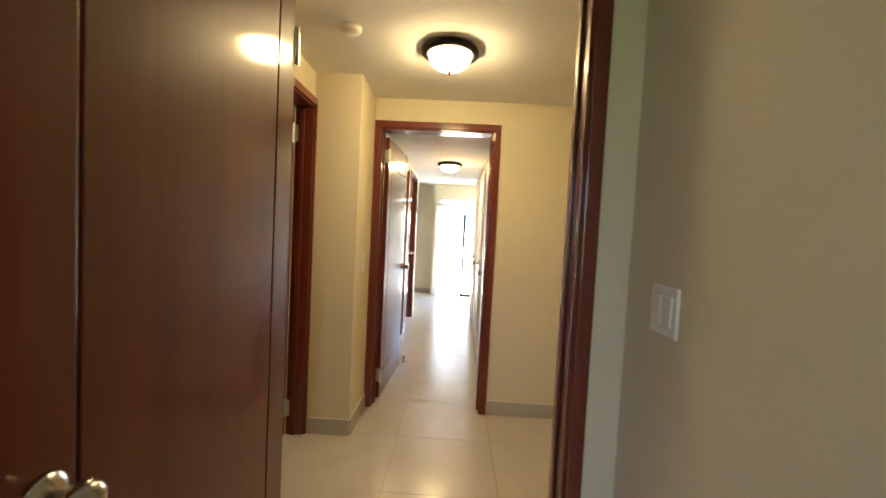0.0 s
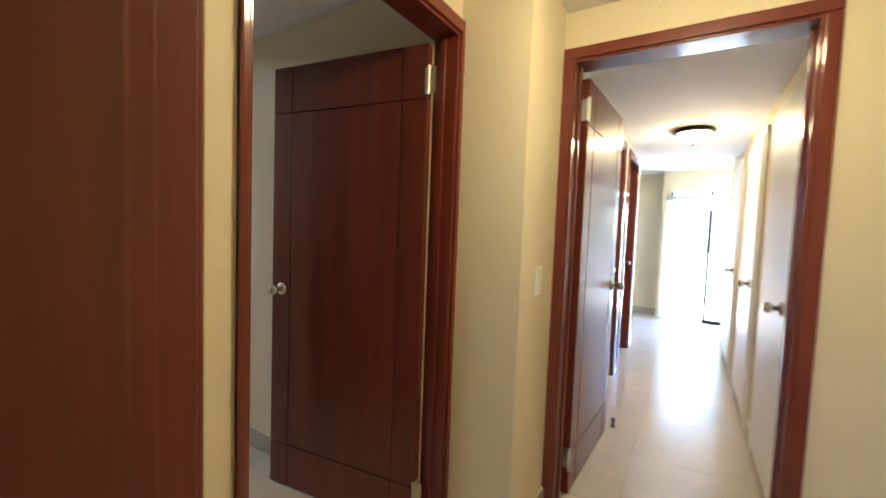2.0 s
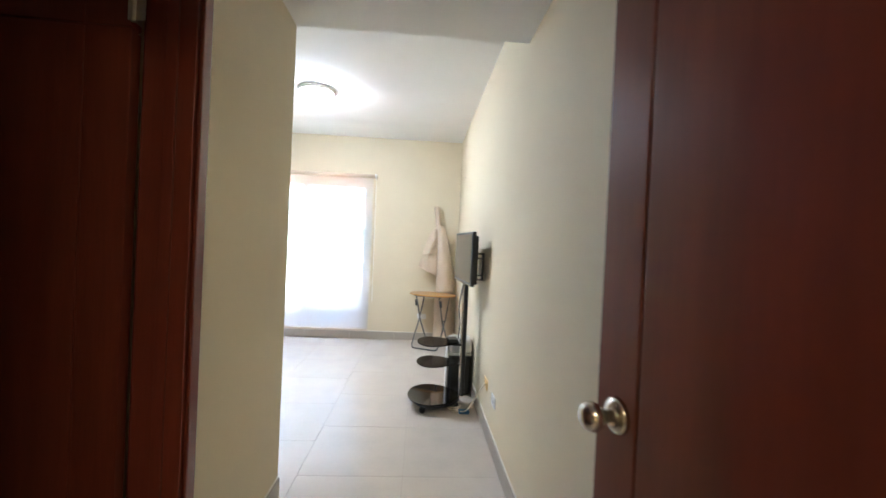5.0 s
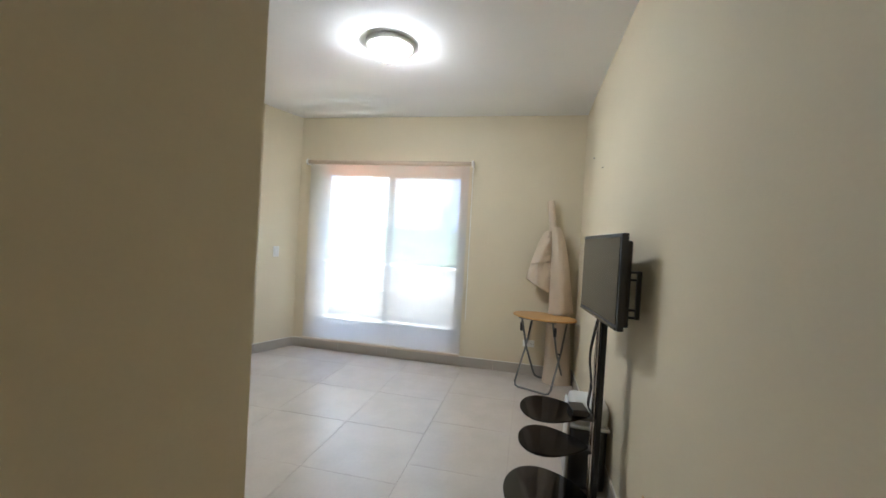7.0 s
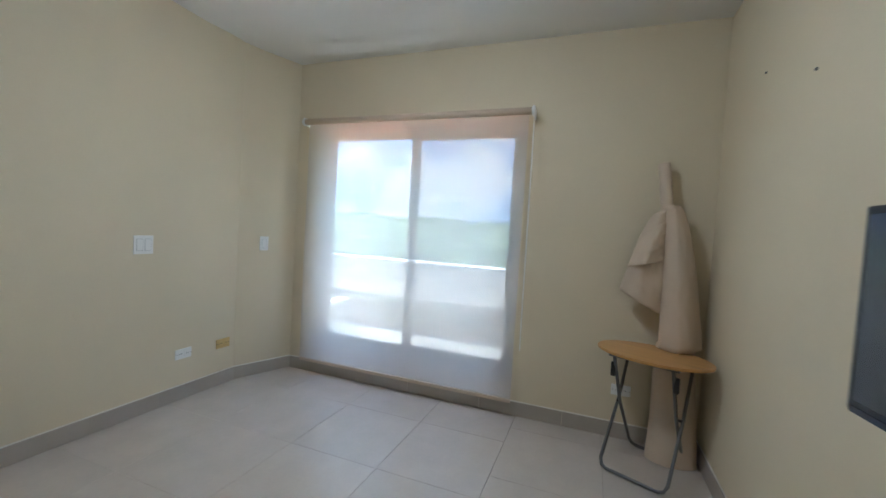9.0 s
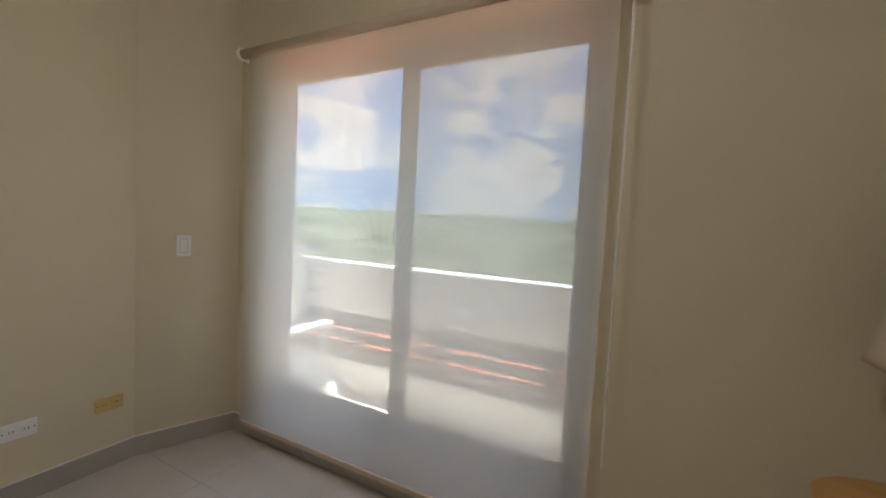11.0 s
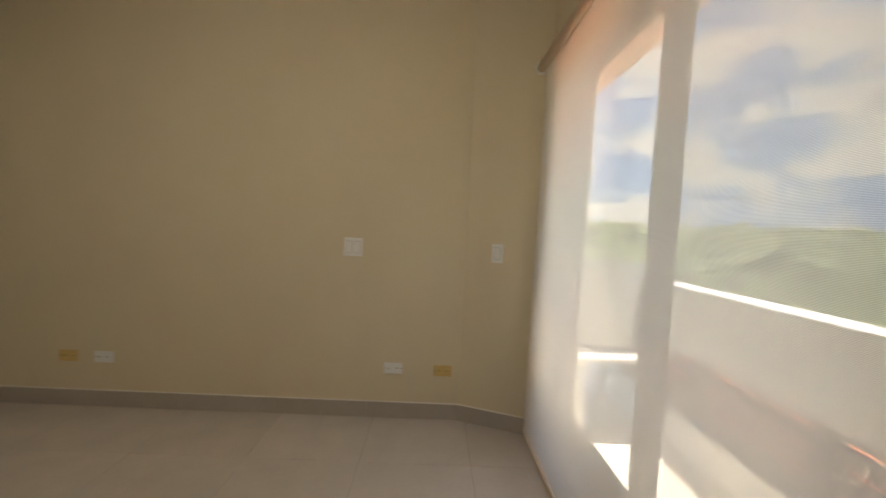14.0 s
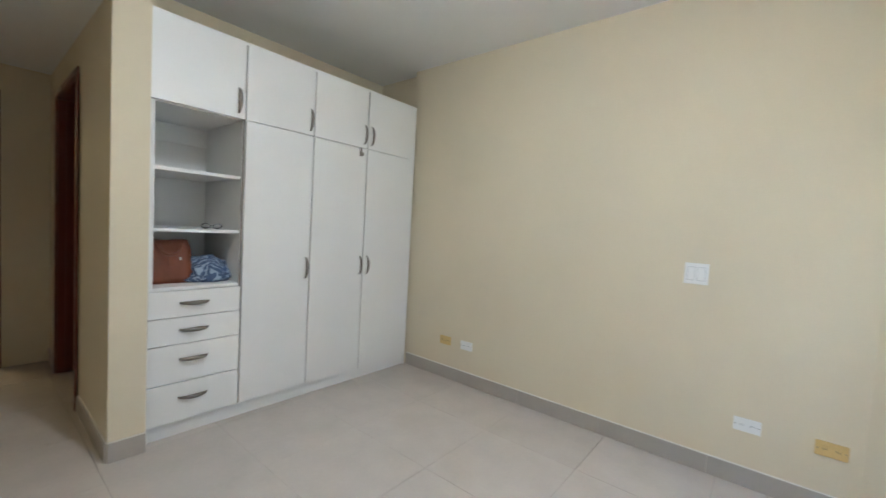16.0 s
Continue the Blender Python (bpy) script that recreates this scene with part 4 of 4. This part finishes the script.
part("pane", box((0.545, -0.006, 0.05), (1.02, 0.0, 1.9)), PANE, sl).visible_shadow = False
bl2 = thing("living_blind", pose(0.76, 8.57, 1.86), "white roller blind wound up above the balcony door", "roller blind")
part("cassette", tube([(-0.02, 0, 0.02), (2.2, 0, 0.02)], 0.035, 16), WHITE, bl2, "", True)
part("fabric", box((0.0, 0.028, -0.16), (2.18, 0.031, 0.02)), WHITECURTAIN, bl2)
cur = thing("sheer_curtain", pose(0.72, 8.56, 0.02), "white sheer curtain gathered beside the balcony door", "curtain")
bm = bmesh.new()
ra = [bm.verts.new((0.0 + 0.009 * k, 0.015 * math.sin(k * 1.5), 0.0)) for k in range(16)]
rb = [bm.verts.new((0.0 + 0.006 * k, 0.012 * math.sin(k * 1.5), 1.82)) for k in range(16)]
for k in range(15):
    bm.faces.new((ra[k], ra[k + 1], rb[k + 1], rb[k]))
part("drape", bm, WHITECURTAIN, cur, "", True)

# ---- balconies ----
slab("balcony_floor", -6.16, -5.385, -2.6, 4.0, -0.16, -0.004, CONC, "pale concrete balcony floor", "floor")
# slab out of view, added so direct sun misses the blind
slab("added_sun_block", -5.56, -5.385, -2.6, 4.0, 2.80, 2.95, RENDERW, "unseen white slab added to keep sun off the bedroom window", "ledge")
# the next two are added reflectors: they throw sunlight through the slider
slab("living_bounce_floor", -2.6, 3.72, 9.02, 11.2, -0.16, -0.004, RENDERW, "unseen pale slab added to bounce sun into the living room", "floor")
slab("living_bounce_upstand", -2.6, 3.72, 11.05, 11.2, -0.004, 0.97, RENDERW, "unseen white upstand added to bounce sun into the living room", "parapet")
# out-of-view slab, added only to keep the drum in shade
slab("added_drum_shade", -6.3, -5.562, -2.6, -0.2, 2.80, 2.95, RENDERW, "unseen white slab added to shade the drum on the balcony", "ledge")
pp = thing("balcony_parapet", pose(-6.03, 0, 0), "white rendered balcony parapet with brown rails below", "parapet", kind="structure")
part("parapet_band", box((-0.13, -2.6, 0.60), (0.0, 4.0, 0.945), 0.006), RENDERW, pp)
part("parapet_cap", box((-0.15, -2.6, 0.9455), (0.012, 4.0, 0.975), 0.006), RENDERW, pp)
part("kerb", box((-0.13, -2.6, -0.15), (-0.012, 4.0, 0.235), 0.006), RENDERW, pp)
for k in range(-3, 6):
    y = -0.055 + 0.72 * k
    part("post", box((-0.085, y - 0.032, 0.236), (-0.015, y + 0.032, 0.599), 0.003), RAIL, pp)
for z in (0.245, 0.375, 0.470, 0.563):
    h = {0.245: 0.108, 0.375: 0.074, 0.470: 0.072, 0.563: 0.034}[z]
    part("rail", box((-0.065, -2.6, z), (-0.035, 4.0, z + h), 0.002), RAIL, pp)

tk = thing("water_drum", pose(-5.72, -0.62, 0.53), "white plastic drum standing on a small white table on the balcony", "drum")
part("drum_body", lathe([(0.0, 0.0), (0.235, 0.0), (0.245, 0.012), (0.255, 0.25), (0.262, 0.50), (0.272, 0.53), (0.265, 0.545), (0.252, 0.53), (0.24, 0.04), (0.0, 0.03)], 40), DRUMPLASTIC, tk, "", True)
tb = thing("balcony_table", pose(-5.72, -0.62, -0.004), "white plastic table holding the drum on the balcony", "table")
part("table_top", box((-0.27, -0.40, 0.495), (0.27, 0.40, 0.533), 0.012), DRUMPLASTIC, tb)
for x in (-0.22, 0.22):
    for y in (-0.35, 0.35):
        part("table_leg", box((x - 0.025, y - 0.025, 0.0), (x + 0.025, y + 0.025, 0.4945), 0.006), DRUMPLASTIC, tb)
bo = thing("spray_bottle", pose(-5.80, -0.06, -0.004), "white and blue plastic bottle on the balcony floor", "bottle")
part("bottle_body", lathe([(0.0, 0.0), (0.04, 0.0), (0.045, 0.01), (0.045, 0.12), (0.02, 0.16), (0.014, 0.18)], 20), WHITE, bo, "", True)
part("bottle_cap", lathe([(0.016, 0.18), (0.018, 0.185), (0.018, 0.21), (0.0, 0.212)], 16), BLUE, bo, "blue cap", True)

# ---- outside ----
slab("lower_roof", -14.0, -8.2, -9, 3, -2.3, -2.1, CLAY, "terracotta coloured lower roof below the balcony", "roof")
bm = bmesh.new()
n = 60
gv = []
for i in range(n + 1):
    row = []
    for j in range(n + 1):
        x = -900 + 1800 * i / n
        y = -900 + 1800 * j / n
        row.append(bm.verts.new((x, y, -7 + 1.5 * noise.noise(Vector((x * 0.01, y * 0.01, 0))))))
    gv.append(row)
for i in range(n):
    for j in range(n):
        bm.faces.new((gv[i][j], gv[i + 1][j], gv[i + 1][j + 1], gv[i][j + 1]))
structure("ground", bm, GRASS, "scrubby green ground reaching the horizon", "ground")

# woods: clumps of foliage, the far ones larger
rng = random.Random(5)
clump = bmesh.new()
bmesh.ops.create_icosphere(clump, subdivisions=2, radius=1)
base_v = [v.co.copy() for v in clump.verts]
base_f = [tuple(v.index for v in f.verts) for f in clump.faces]
clump.free()
verts, faces = [], []
for k in range(6000):
    d = 18 + 340 * rng.random() ** 1.9
    a = radians(rng.uniform(100, 290))
    x, y = d * math.cos(a), d * math.sin(a)
    h = rng.uniform(2.5, 6.0) + d * 0.028 + d * 0.016 * rng.random() ** 4 + 2.5 * noise.noise(Vector((x * 0.02, y * 0.02, 3)))
    r = rng.uniform(1.0, 2.6) * (1 + d / 170)
    o = Vector((rng.random(), rng.random(), rng.random())) * 50
    s = len(verts)
    for v in base_v:
        q = 1 + 0.55 * noise.noise(v * 1.9 + o) + 0.3 * noise.noise(v * 4.5 + o)
        verts.append((x + v.x * r * q, y + v.y * r * q, -7 + h - r * 0.55 + v.z * r * 0.8 * q))
    faces += [tuple(i + s for i in f) for f in base_f]
me = bpy.data.meshes.new("woods")
me.from_pydata(verts, [], faces)
me.materials.append(LEAF)
tagged(new("woods", me), "dense green woods below the balcony, far off", "woods", kind="stuff")

# sky with clouds, far off
m = bpy.data.materials.new("cloud_sky")
m.use_nodes = True
n_, l_ = m.node_tree.nodes, m.node_tree.links
n_.remove(n_["Principled BSDF"])
tc = n_.new("ShaderNodeTexCoord")
mp = n_.new("ShaderNodeMapping")
mp.inputs["Scale"].default_value = (0.0115, 0.0115, 0.019)
l_.new(tc.outputs["Object"], mp.inputs["Vector"])
no = n_.new("ShaderNodeTexNoise")
no.inputs["Scale"].default_value = 1.0
no.inputs["Detail"].default_value = 10
no.inputs["Roughness"].default_value = 0.52
no.inputs["Distortion"].default_value = 0.15
l_.new(mp.outputs[0], no.inputs["Vector"])
cr = n_.new("ShaderNodeValToRGB")
for pos, col in ((0.0, (0.22, 0.45, 0.88, 1)), (0.44, (0.30, 0.52, 0.90, 1)), (0.51, (0.66, 0.78, 0.93, 1)), (0.56, (1.0, 1.0, 0.98, 1)), (0.63, (0.84, 0.87, 0.90, 1)), (0.70, (0.62, 0.67, 0.74, 1))):
    e = cr.color_ramp.elements.new(pos) if pos else cr.color_ramp.elements[0]
    e.color = col
cr.color_ramp.elements[-1].color = (0.70, 0.74, 0.80, 1)
l_.new(no.outputs["Fac"], cr.inputs[0])
em = n_.new("ShaderNodeEmission")
em.inputs[1].default_value = SKY_GLOW
l_.new(cr.outputs[0], em.inputs[0])
l_.new(em.outputs[0], n_["Material Output"].inputs["Surface"])
bm = bmesh.new()
lo_, hi_ = [], []
for k in range(49):
    a = radians(85 + 215 * k / 48)
    lo_.append(bm.verts.new((600 * math.cos(a), 600 * math.sin(a), -12)))
    hi_.append(bm.verts.new((600 * math.cos(a), 600 * math.sin(a), 620)))
for k in range(48):
    bm.faces.new((lo_[k], lo_[k + 1], hi_[k + 1], hi_[k]))
structure("backdrop", bm, m, "blue sky with white cumulus clouds", "backdrop")

# ---- floors, tile by tile ----
def tiled(name, x0, x1, y0, y1, px, py, ox, oy, label, rows=None):
    """Floor of tiles between the bounds, joints at ox + k px and oy + k py; rows: shift of the joints past a given y."""
    base = structure(name, box((x0, y0, -0.16), (x1, y1, -0.006)), GROUT, label, "floor")
    j = math.floor((y0 - oy) / py)
    while oy + j * py < y1 - 0.01:
        a, b = max(y0, oy + j * py), min(y1, oy + (j + 1) * py)
        sh = ox if rows is None or oy + j * py < rows[0] else rows[1]
        i = math.floor((x0 - sh) / px)
        while sh + i * px < x1 - 0.01:
            c, d = max(x0, sh + i * px), min(x1, sh + (i + 1) * px)
            if b - a > 0.01 and d - c > 0.01:
                bm = bmesh.new()
                add_box(bm, (c + 0.0009, a + 0.0009, -0.0055), (d - 0.0009, b - 0.0009, rng.uniform(-0.0003, 0.0)))
                part("floor_tile", bm, TILE, base)
            i += 1
        j += 1


tiled("floor_bedroom", -5.385, HALL_IN, -0.666, 2.99, 0.59, 0.571, -4.242, 1.178, "large beige floor tiles with thin joints", (1.7, -4.45))
tiled("floor_hall", HALL_IN, 2.72, 1.60, 3.46, 0.60, 0.555, 0.85, 2.38, "large beige floor tiles with thin joints, hall")
tiled("floor_start", -0.7, 1.8, -2.0, 1.60, 0.60, 0.60, 0.85, 0.4, "large beige floor tiles, first room")
tiled("floor_corridor", 0.28, 1.60, 3.46, 6.63, 0.60, 0.60, 0.85, 3.5, "large beige floor tiles with thin joints, corridor")
tiled("floor_living", -2.6, 3.72, 6.63, 9.02, 0.60, 0.60, 0.85, 6.63, "large beige floor tiles, living room")
